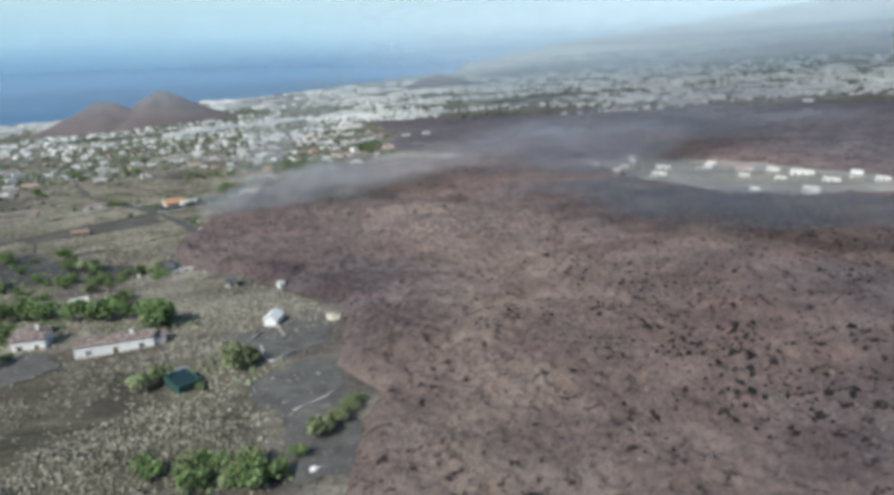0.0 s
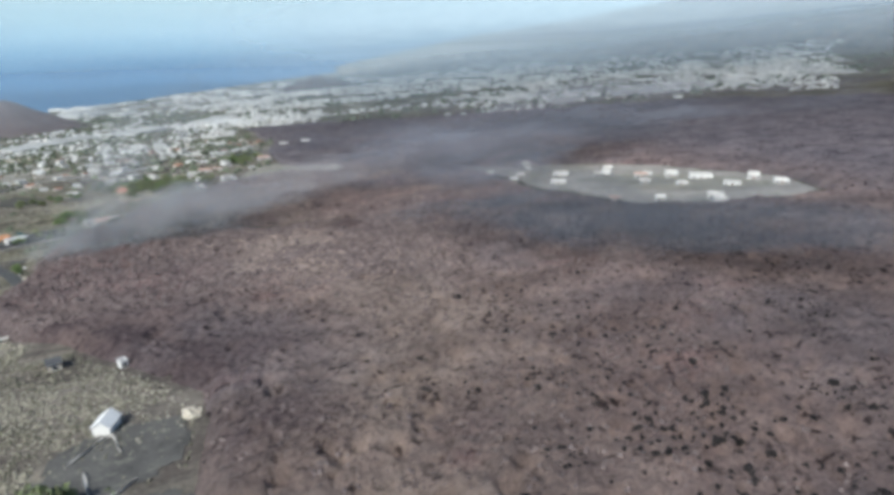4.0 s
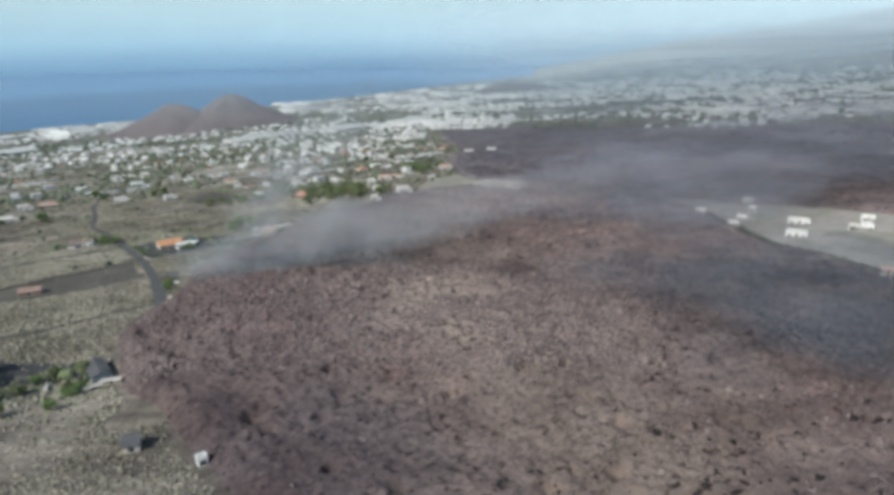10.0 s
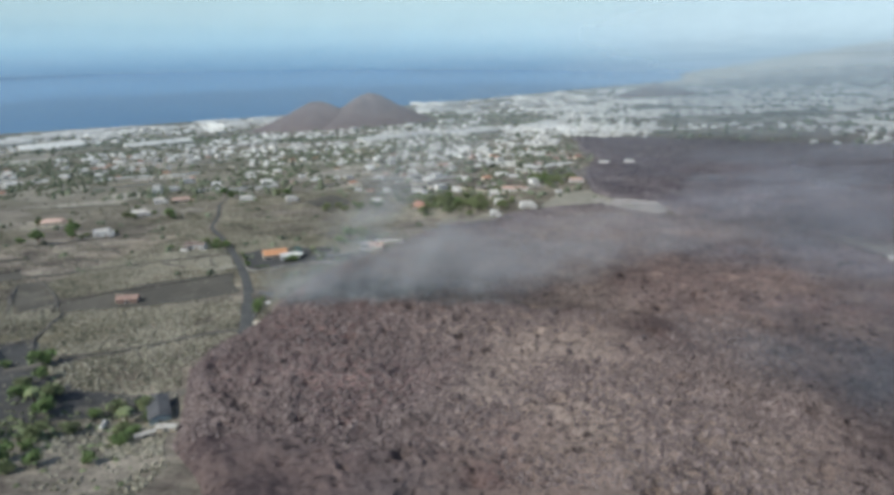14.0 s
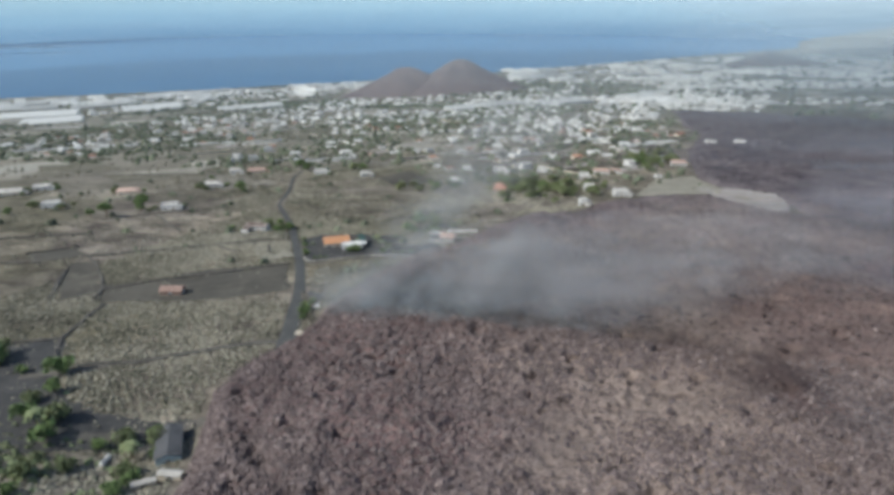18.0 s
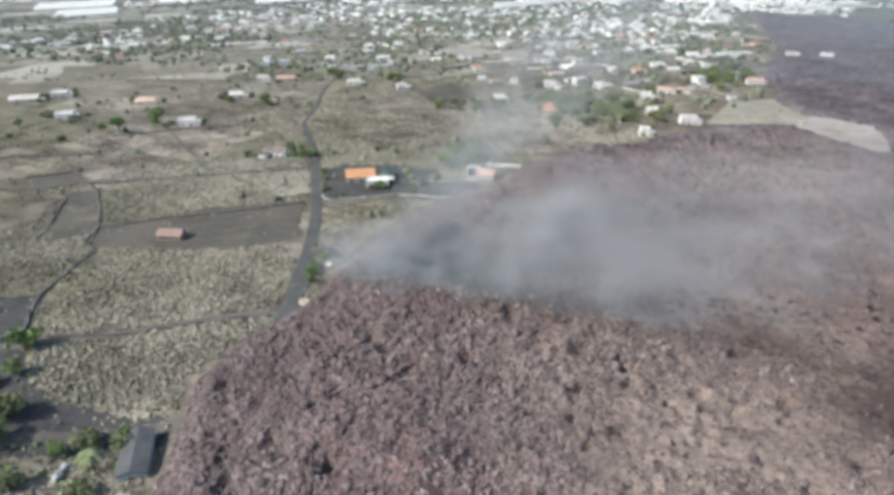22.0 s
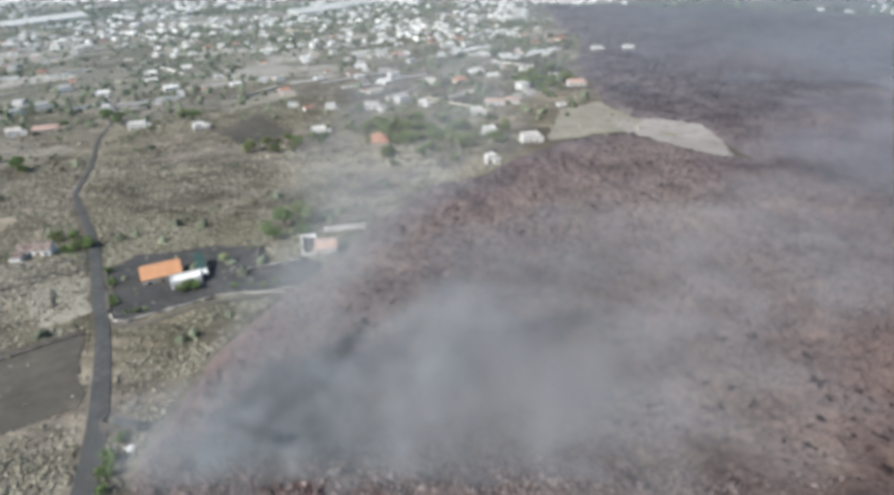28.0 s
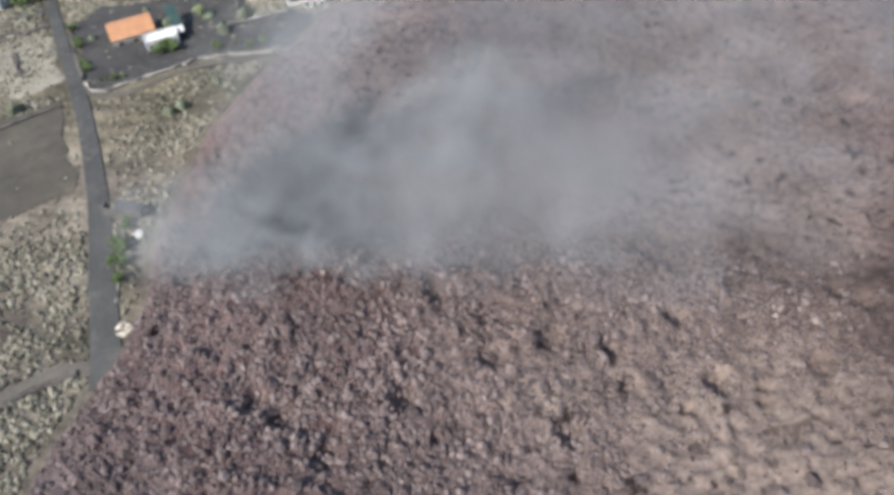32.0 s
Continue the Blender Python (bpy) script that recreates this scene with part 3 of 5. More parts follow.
# ---------------------------------------------------------------- mesh helpers
def add_mesh(name, verts, faces, material, parent=None, label="", smooth=False):
    me = bpy.data.meshes.new(name)
    me.from_pydata(verts if isinstance(verts, list) else verts.tolist(), [], faces if isinstance(faces, list) else faces.tolist())
    if smooth:
        me.polygons.foreach_set("use_smooth", [True] * len(me.polygons))
    me.materials.append(material)
    ob = new(name, me)
    if parent:
        ob.parent = parent
    if label:
        ob["label"] = label
    return ob


def part(name, bm, material, parent=None, label="", smooth=False):
    me = bpy.data.meshes.new(name)
    bmesh.ops.recalc_face_normals(bm, faces=bm.faces)
    bm.to_mesh(me)
    bm.free()
    if smooth:
        me.polygons.foreach_set("use_smooth", [True] * len(me.polygons))
    me.materials.append(material)
    ob = new(name, me)
    if parent:
        ob.parent = parent
    if label:
        ob["label"] = label
    return ob


def grid(xs, ys, z_of, keep=None):
    x, y = np.meshgrid(xs, ys)
    z = z_of(x, y)
    idx = np.arange(x.size).reshape(x.shape)
    f = np.stack([idx[:-1, :-1], idx[:-1, 1:], idx[1:, 1:], idx[1:, :-1]], -1).reshape(-1, 4)
    v = np.stack([x.ravel(), y.ravel(), z.ravel()], 1)
    if keep is not None:
        k = keep(x, y).ravel()
        f = f[k[f].any(1)]
        used = np.unique(f)
        back = np.zeros(len(v), int)
        back[used] = np.arange(len(used))
        v, f = v[used], back[f]
    return v, f


def steps(*spans):
    """Values along an axis: spans of (from, to, step)."""
    out = np.concatenate([np.arange(a, b, s) for a, b, s in spans] + [[spans[-1][1]]])
    return out


def box(bm, x0, x1, y0, y1, z0, z1, bevel=0.0):
    c = [(x0, y0), (x1, y0), (x1, y1), (x0, y1)]
    lo = [bm.verts.new((*p, z0)) for p in c]
    hi = [bm.verts.new((*p, z1)) for p in c]
    bm.faces.new(lo[::-1])
    top = bm.faces.new(hi)
    for i in range(4):
        bm.faces.new((lo[i], lo[(i + 1) % 4], hi[(i + 1) % 4], hi[i]))
    if bevel:
        bmesh.ops.bevel(bm, geom=list(top.edges), offset=bevel, segments=1, affect="EDGES")
    return bm


# ---------------------------------------------------------------- large structure
def build_land():
    xs = steps((-4700, -1900, 140), (-1900, -700, 30), (-700, -330, 8), (-330, 330, 3), (330, 800, 12), (800, 2000, 40), (2000, 4700, 120))
    ys = steps((-900, 40, 30), (40, 620, 3), (620, 1300, 9), (1300, 2400, 25), (2400, 3400, 50), (3400, 4700, 70))

    def land(x, y):
        z = ground_z(x, y)
        cover = np.clip((in_lava(x, y) - 5) / 10, 0, 1)
        return np.where(z > -30, z, -30) - 2.5 * cover

    v, f = grid(xs, ys, land, lambda x, y: np.hypot(x, y) < 4720)
    tagged(add_mesh("ground", v, f, GROUND, smooth=True), "dry brown and olive hillside sloping down to the sea", "ground", kind="structure")

    xs = steps((-112, 100, 0.58), (100, 190, 1.0), (190, 300, 2.6), (300, 790, 9))
    ys = steps((-150, -60, 6), (-60, 55, 2.4), (55, 130, 0.8), (130, 385, 0.58), (385, 450, 1.1), (450, 660, 2.6), (660, 1300, 8))
    v, f = grid(xs, ys, lava_z, lambda x, y: in_lava(x, y) > -1.5)
    global LAVA_FLOW
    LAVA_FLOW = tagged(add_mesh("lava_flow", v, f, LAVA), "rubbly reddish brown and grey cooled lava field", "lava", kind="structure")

    n = 96
    ring = np.linspace(0, 2 * np.pi, n, endpoint=False)
    radii = np.array([900, 1600, 2400, 3200, 4000, 4792])
    v = np.array([(r * np.sin(a), r * np.cos(a), 0) for r in radii for a in ring])
    f = [(i * n + j, i * n + (j + 1) % n, (i + 1) * n + (j + 1) % n, (i + 1) * n + j) for i in range(len(radii) - 1) for j in range(n)]
    tagged(add_mesh("water", v, f, SEA), "deep blue ocean with faint ripples off the coast", "sea", kind="structure")
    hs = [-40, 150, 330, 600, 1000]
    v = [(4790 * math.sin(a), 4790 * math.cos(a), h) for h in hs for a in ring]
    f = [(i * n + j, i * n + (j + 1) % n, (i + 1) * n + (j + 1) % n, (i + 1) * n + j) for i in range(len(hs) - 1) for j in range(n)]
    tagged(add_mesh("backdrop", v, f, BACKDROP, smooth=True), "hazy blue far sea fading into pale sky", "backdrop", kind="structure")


def build_cone(x, y, radius, height, dip, seed):
    n, m = 40, 16
    v, f = [(x, y, gz(x, y) + height - dip)], []
    for i in range(1, m + 1):
        k = i / m
        for j in range(n):
            a = 2 * math.pi * j / n
            r = radius * k * (1 + 0.10 * math.sin(3 * a + seed) + 0.05 * math.sin(7 * a + 2 * seed))
            px, py = x + r * math.cos(a), y + r * math.sin(a)
            up = height * ((1 - k) ** 1.15) - dip * max(0, 1 - k * 6) + 2.5 * (float(value_noise(np.array(px), np.array(py), 14, 9)) - 0.5) + 15 * (1 - k) * (float(value_noise(np.array(px), np.array(py), 46, 10)) - 0.5)
            v.append((px, py, max(gz(px, py), 0) - 3 * (k == 1) + up))
    f = [(0, 1 + j, 1 + (j + 1) % n) for j in range(n)]
    f += [(1 + (i - 1) * n + j, 1 + i * n + j, 1 + i * n + (j + 1) % n, 1 + (i - 1) * n + (j + 1) % n) for i in range(1, m) for j in range(n)]
    return tagged(add_mesh("volcanic_cone", v, f, CONE, smooth=True), "reddish brown cinder cone rising near the coast", "hill", "old cinder cones")


build_land()
build_cone(-588, 1850, 185, 92, 8, 0.4)
build_cone(-717, 1800, 180, 76, 8, 1.9)
tagged(build_cone(275, 2925, 200, 50, 3, 2.6), "low brown headland on the far coast", "hill")

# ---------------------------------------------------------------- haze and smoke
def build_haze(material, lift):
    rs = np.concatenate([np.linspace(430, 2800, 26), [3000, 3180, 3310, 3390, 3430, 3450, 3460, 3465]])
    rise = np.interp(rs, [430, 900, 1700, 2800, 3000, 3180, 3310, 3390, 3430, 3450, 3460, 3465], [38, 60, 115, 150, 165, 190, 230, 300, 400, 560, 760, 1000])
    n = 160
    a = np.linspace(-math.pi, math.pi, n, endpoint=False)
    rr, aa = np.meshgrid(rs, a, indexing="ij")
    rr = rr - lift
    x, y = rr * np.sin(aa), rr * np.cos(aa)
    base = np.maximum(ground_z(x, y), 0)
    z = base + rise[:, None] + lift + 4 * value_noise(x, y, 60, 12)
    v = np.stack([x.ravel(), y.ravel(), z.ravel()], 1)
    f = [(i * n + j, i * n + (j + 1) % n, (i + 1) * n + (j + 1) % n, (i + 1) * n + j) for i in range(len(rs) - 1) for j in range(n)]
    tagged(add_mesh("valley_haze", v, f, material, smooth=True), "thin bluish shell imitating distance haze and smoke over the valley", "haze", kind="stuff")


def build_smoke():
    """Low drifting smoke from the lava's edge: soft layers one over another, thick at the source and thin down wind."""
    n = 64
    u = np.linspace(-1, 1, n)
    xx, yy = np.meshgrid(u, u)
    plans = [  # x, y, half length, half width, turn, kind
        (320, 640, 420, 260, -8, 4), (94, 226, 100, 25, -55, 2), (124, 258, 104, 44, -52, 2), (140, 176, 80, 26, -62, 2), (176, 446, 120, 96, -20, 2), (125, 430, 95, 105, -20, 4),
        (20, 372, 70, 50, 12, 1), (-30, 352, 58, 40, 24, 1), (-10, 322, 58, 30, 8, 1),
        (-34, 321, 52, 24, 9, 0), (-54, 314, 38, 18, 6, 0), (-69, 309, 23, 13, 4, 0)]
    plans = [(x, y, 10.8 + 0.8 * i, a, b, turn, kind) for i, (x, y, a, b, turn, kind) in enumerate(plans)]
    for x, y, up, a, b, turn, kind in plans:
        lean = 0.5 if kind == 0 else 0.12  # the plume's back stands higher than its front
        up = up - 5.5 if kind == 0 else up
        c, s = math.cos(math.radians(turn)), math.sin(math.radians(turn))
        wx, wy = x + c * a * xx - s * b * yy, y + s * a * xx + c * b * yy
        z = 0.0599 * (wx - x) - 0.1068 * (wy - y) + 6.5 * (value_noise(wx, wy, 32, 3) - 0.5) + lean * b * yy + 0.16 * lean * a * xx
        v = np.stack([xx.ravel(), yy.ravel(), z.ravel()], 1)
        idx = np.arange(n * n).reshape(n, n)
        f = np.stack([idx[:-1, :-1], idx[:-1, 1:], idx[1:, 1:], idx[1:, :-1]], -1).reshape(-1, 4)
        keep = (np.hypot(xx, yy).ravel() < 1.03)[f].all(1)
        ob = add_mesh("smoke", v, f[keep], (SMOKE, SMOKE_THIN, SMOKE_BLUE_SHADE, SMOKE_VEIL, SMOKE_FAR)[kind], smooth=True)
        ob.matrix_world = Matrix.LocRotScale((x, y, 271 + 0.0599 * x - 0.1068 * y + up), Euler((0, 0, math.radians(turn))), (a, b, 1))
        tagged(ob, ("pale grey smoke billowing from the lava front", "thin grey smoke drifting over the lava", "dim blue smoke and painted smoke shade over the lava", "faint bluish veil of smoke over the slope", "purple-grey haze lying over the far lava")[kind], "smoke", "smoke billows", "stuff")
    base = Vector((-74, 303, 271 + 0.0599 * -74 - 0.1068 * 303 + 7))
    for along, side, k in ((Vector((14, 34, 17)), Vector((15, -6, 0)), 0.9), (Vector((28, 70, 33)), Vector((28, -11, 0)), 1.25)):
        z = 0.16 * (value_noise(xx * 10, yy * 10 + k, 6, 8) - 0.5)
        v = np.stack([xx.ravel(), yy.ravel(), z.ravel()], 1)
        ob = add_mesh("smoke", v, f[keep], SMOKE_VEIL, smooth=True)
        mid = base + along
        m = Matrix((side, along, side.cross(along).normalized() * 10)).transposed().to_4x4()
        ob.matrix_world = Matrix.Translation(mid) @ m
        tagged(ob, "thin bluish wisp of smoke rising off the lava edge", "smoke", "smoke billows", "stuff")


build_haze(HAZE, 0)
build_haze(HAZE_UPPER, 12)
build_smoke()


# ---------------------------------------------------------------- fields, roads and walls
def draped(name, poly, material, label, category, up=0.12, step=0.9, ragged=3.5):
    px, py = [p[0] for p in poly], [p[1] for p in poly]
    xs, ys = np.arange(min(px) - 1, max(px) + 1, step), np.arange(min(py) - 1, max(py) + 1, step)
    v, f = grid(xs, ys, lambda x, y: ground_z(x, y) + up + 0.05 * value_noise(x, y, 1.7, 3),
                lambda x, y: inside(poly, x, y) > ragged * (0.6 * value_noise(x, y, 7, 11) + 0.4 * value_noise(x, y, 2.2, 12) - 0.4))
    return tagged(add_mesh(name, v, f, material, smooth=True), label, category, kind="structure")


def smoothed(points, n=6):
    pts = [Vector(p) for p in points]
    pts = [2 * pts[0] - pts[1]] + pts + [2 * pts[-1] - pts[-2]]
    out = []
    for a, b, c, d in zip(pts, pts[1:], pts[2:], pts[3:]):
        for i in range(n):
            t = i / n
            out.append(0.5 * (2 * b + (c - a) * t + (2 * a - 5 * b + 4 * c - d) * t * t + (3 * b - a - 3 * c + d) * t**3))
    return out + [pts[-2]]


def ribbon(name, points, width, material, label, category, up=0.22, depth=0.6, jitter=0.0, kind="structure", top_jitter=0.0, end_width=None):
    line = smoothed([(*p, 0) for p in points])
    rnd = random.Random(len(points) * 7 + int(width * 10))
    v, f = [], []
    for i, p in enumerate(line):
        d = (line[min(i + 1, len(line) - 1)] - line[max(i - 1, 0)]).normalized()
        side = Vector((-d.y, d.x, 0))
        for k, low in ((-1, 1), (-1, 0), (0, 0), (1, 0), (1, 1)):
            wide = width + ((end_width or width) - width) * min(1.0, 1.6 * i / len(line))
            q = p + side * (k * wide / 2 + rnd.uniform(-jitter, jitter))
            v.append((q.x, q.y, gz(q.x, q.y) + up + (0 if k else 0.05) + rnd.uniform(-top_jitter, top_jitter) - depth * low))
    for i in range(len(line) - 1):
        for k in range(4):
            a = i * 5 + k
            f.append((a, a + 1, a + 6, a + 5))
    f += [(0, 1, 2, 3, 4), tuple(len(v) - 1 - k for k in range(5))]
    return tagged(add_mesh(name, v, f, material), label, category, kind=kind)


ROAD = [(-82, 285), (-86, 293), (-92, 304), (-100, 319), (-109, 334), (-122, 354), (-141, 380), (-160, 406), (-178, 427), (-192, 443), (-200, 454), (-213, 480), (-224, 500), (-245, 536), (-262, 575), (-300, 640)]
SIDE = [(-124, 359), (-118, 357), (-111, 360), (-101, 369.5), (-91, 373), (-80, 375)]
LOWER = [(-84.5, 288), (-90.4, 286.8), (-98, 281), (-112, 268), (-123.6, 258.3), (-135, 250)]
ribbon("road", ROAD, 5.0, ASPHALT, "narrow grey asphalt lane running into the lava", "road", end_width=2.0)
ribbon("road", SIDE, 1.7, TRACK, "short dusty side lane past a walled yard", "road", up=0.18)
ribbon("path", LOWER, 2.2, TRACK, "beaten dirt track along the scrub", "path", up=0.18)
ribbon("path", [(-107.8, 233.3), (-99.4, 239.9), (-88, 248), (-80, 254)], 3.0, TRACK, "grey dirt track to a house at the lava", "path", up=0.16)
ribbon("path", [(-176, 386), (-171.4, 388.2), (-161.8, 391.4), (-153.4, 397)], 3.2, ASPHALT, "dark spur of lane to a white bungalow", "path", up=0.17)
ribbon("path", [(-217, 340), (-185, 362), (-168, 376), (-149.8, 388.5)], 2.4, TRACK, "pale dirt path between dry fields", "path", up=0.16)

YARD = [(-142.9, 389), (-138.7, 397.9), (-126.9, 400.4), (-120.2, 405.2), (-100.5, 405.7), (-93.6, 393), (-84.6, 398), (-77.3, 394), (-80, 380), (-101.3, 373.4), (-108.8, 366.4), (-117.4, 360), (-123, 361.3)]
ASH_A = [(-185, 242), (-163.6, 257.9), (-146.1, 271.2), (-129.7, 256), (-116, 247), (-101.3, 247), (-84, 254), (-80, 248), (-105, 230), (-125, 222)]
ASH_B = [(-162.3, 297.8), (-175.6, 312.5), (-161.3, 319.4), (-155.4, 333.6), (-127, 353), (-108, 327), (-121.8, 314)]
ASH_C = [(-210, 326.7), (-205.2, 334.6), (-170.4, 306.6), (-178.4, 295)]
ASH_D = [(-243.6, 334), (-229.9, 347.3), (-216.1, 340), (-225.6, 325.4)]
ASH_E = [(-30, 119), (-18, 132), (-10, 128), (-8.9, 113.5), (-5, 108.2), (-6, 84), (-14, 82), (-22.6, 109.8)]
ASH_F = [(-183, 546), (-174.5, 579), (-141, 543), (-152.5, 516)]
ASH_G = [(-40, 150), (-28, 156), (-14, 156), (-14, 140), (-24, 131), (-36, 138)]
ASH_H = [(-98, 150), (-84, 150), (-76, 140), (-84, 128), (-110, 136)]
ASHES = [YARD, ASH_A, ASH_B, ASH_C, ASH_D, ASH_E, ASH_F, ASH_G, ASH_H]
for poly, words in ((YARD, "dark gravel yard round an orange-roofed house"), (ASH_A, "black ash field with scattered green shrubs"), (ASH_B, "bare dark fallow field beside the lane"),
                    (ASH_C, "narrow bare dark field between walls"), (ASH_D, "small bare dark field on the slope"), (ASH_E, "dark ash plot at the edge of the lava"),
                    (ASH_F, "bare brown field below the village"), (ASH_G, "dark ash plot with broken foundations"), (ASH_H, "dark ash terrace before a white house")):
    draped("field", poly, FALLOW if poly in (ASH_B, ASH_C, ASH_D, ASH_F) else ASH_GREY if poly in (ASH_E, ASH_G, ASH_H) else ASH, words, "field", 0.14 if poly[0][1] < 480 else 0.4, ragged=3.5 if poly is YARD else 6.5 if poly in (ASH_E, ASH_G) else 4.0)
draped("field", [(-156, 371), (-145.2, 381.9), (-131, 362), (-139.5, 354)], SOIL_STRAW, "pale stubble strip beside the lane", "field")
draped("field", [(20, 604), (-2, 585), (-11, 521), (10, 533), (30, 540), (36, 562), (24, 590)], SOIL_STRAW, "tan dry meadow between two lava arms", "field", 0.3, 1.4)
draped("field", [(23, 563), (25, 537), (38, 515), (50, 501), (63, 497), (66, 526), (63, 552), (45, 564)], PALE, "pale bare earth tongue between two lava arms", "field", 0.3, 1.4)
draped("field", [(126, 452), (143, 400), (145, 366), (143, 330), (154, 302), (162, 266), (214, 243), (228, 244), (239, 274), (240, 296), (220, 354), (196, 386), (156, 430)], ISLAND, "dry grey earth island between lava arms", "field", 0.3, 1.8)
draped("field", [(170, 345), (205, 330), (228, 296), (222, 268), (196, 275), (180, 300)], SOIL_STRAW, "green and straw plot among houses", "field", 0.5, 1.8)


def stone_wall(points, height=0.6, width=0.8, material=None, label="low drystone wall of dark lava stones", category="wall"):
    return ribbon("wall", points, width, material or STONE, label, category, up=height, depth=height + 0.6, jitter=0.22, kind="structure", top_jitter=0.2)


for pts in ([(-159.7, 297.3), (-152, 284), (-146.1, 271.2), (-133.5, 258.5)], [(-163.6, 257.9), (-155, 265), (-146.1, 271.2)], [(-205, 276), (-209, 288), (-211.6, 297.4)],
            [(-182.3, 295.3), (-194, 309), (-205.2, 321)], [(-150, 280), (-154, 287), (-158.9, 297)], [(-143, 364), (-150, 373)],
            [(-143.5, 388), (-136, 377), (-126, 363)], [(-102, 405), (-99, 396), (-97, 391)], [(-166, 379), (-157, 383), (-149, 387)],
            [(-260, 300), (-240, 318), (-224, 325)], [(-300, 330), (-270, 352), (-245, 368)], [(-262, 420), (-230, 398), (-205, 382)],
            [(-126, 259), (-112, 267.4), (-99.8, 277.6), (-87.5, 286.6)], [(-165.5, 298.4), (-175.5, 311), (-197.3, 328.3), (-211, 337)], [(-189.5, 303.4), (-198, 312), (-205.5, 322.2)],
            [(-213, 337.5), (-181.3, 361), (-150.4, 384.4)], [(-173.6, 309.7), (-158.8, 323.1), (-125.8, 352.6)], [(-169.3, 365.6), (-162, 362), (-154.8, 360.6)],
            [(-250.3, 310.7), (-274.2, 330.8), (-294.1, 355.8)], [(-231, 348.8), (-236, 341), (-242, 332.3)], [(-265.7, 391.3), (-246.2, 418.9), (-220.5, 435.2)], [(-203.6, 275.3), (-195, 268), (-186, 262)]):
    stone_wall(pts)
for pts in ([(-124.9, 361.7), (-122, 359), (-119, 358.6), (-116.5, 360.4), (-110, 365), (-102, 372.2)], [(-101.3, 372.8), (-92, 374.8), (-83.3, 376.6)], [(-103.3, 387.5), (-94, 392), (-85.5, 396.5)]):
    stone_wall(pts, 0.6, 0.34, CONCRETE, "pale rendered garden wall along the yard")
stone_wall([(-307.9, 602.3), (-300, 612), (-293, 621)], 2.2, 1.0, WHITE, "long white boundary wall at the village edge")
stone_wall([(-281.9, 609.3), (-266, 621), (-251.5, 632.6)], 2.2, 1.0, WHITE, "long white boundary wall at the village edge")
stone_wall([(-93.8, 316), (-90, 306.5), (-87.3, 300)], 0.4, 0.3, CONCRETE, "low pale kerb wall along the lane")
stone_wall([(-17.9, 106.2), (-13, 109.5), (-8.9, 113.5)], 0.45, 0.4, CONCRETE, "broken concrete wall at an ash plot")
stone_wall([(-84.6, 417.2), (-78, 419.5), (-71.8, 421.3)], 1.8, 0.4, WHITE, "white garden wall behind a terrace house")
stone_wall([(-92.4, 236.8), (-91.7, 235.6), (-90.8, 233.4)], 0.9, 0.5, WHITE, "short white gate wall by a blue house")
stone_wall([(-33.7, 144.3), (-28.4, 153.3), (-25, 146)], 0.5, 0.4, CONCRETE, "broken concrete foundation in the ash")
stone_wall([(-30, 141), (-26, 131), (-20.6, 135.6)], 0.5, 0.4, CONCRETE, "broken concrete foundation in the ash")


# ---------------------------------------------------------------- houses
def window(parent, x, y, z, w, h, face):
    """A framed pane on one of the walls: face 0 front (-y), 1 right (+x), 2 back, 3 left."""
    turn = Matrix.Translation((x, y, z)) @ Matrix.Rotation(face * math.pi / 2, 4, "Z")
    bm = bmesh.new()
    t = 0.09
    for x0, x1, z0, z1 in ((-w / 2 - t, w / 2 + t, h / 2, h / 2 + t), (-w / 2 - t, w / 2 + t, -h / 2 - t, -h / 2), (-w / 2 - t, -w / 2, -h / 2, h / 2), (w / 2, w / 2 + t, -h / 2, h / 2), (-0.03, 0.03, -h / 2, h / 2)):
        box(bm, x0, x1, -0.10, 0.04, z0, z1)
    fr = part("window", bm, FRAMES, parent)
    fr.matrix_local = turn
    bm = bmesh.new()
    box(bm, -w / 2, w / 2, -0.03, 0.03, -h / 2, h / 2)
    part("pane", bm, GLASS, fr)
    return fr


def gable_roof(w, d, h, rise, over=0.3, thick=0.18):
    """Two pitched slabs with eaves; the ridge runs along x."""
    bm = bmesh.new()
    x0, x1 = -w / 2 - over, w / 2 + over
    slope = rise / (d / 2)
    ye, ze = d / 2 + over, h - over * slope
    prof = [(-ye, ze), (0, h + rise), (ye, ze), (ye, ze + thick), (0, h + rise + thick * 1.15), (-ye, ze + thick)]
    a = [bm.verts.new((x0, p, q)) for p, q in prof]
    b = [bm.verts.new((x1, p, q)) for p, q in prof]
    bm.faces.new((a[0], a[1], a[4], a[5])), bm.faces.new((a[1], a[2], a[3], a[4]))
    bm.faces.new((b[0], b[1], b[4], b[5])), bm.faces.new((b[1], b[2], b[3], b[4]))
    for i in range(6):
        bm.faces.new((a[i], a[(i + 1) % 6], b[(i + 1) % 6], b[i]))
    return bm


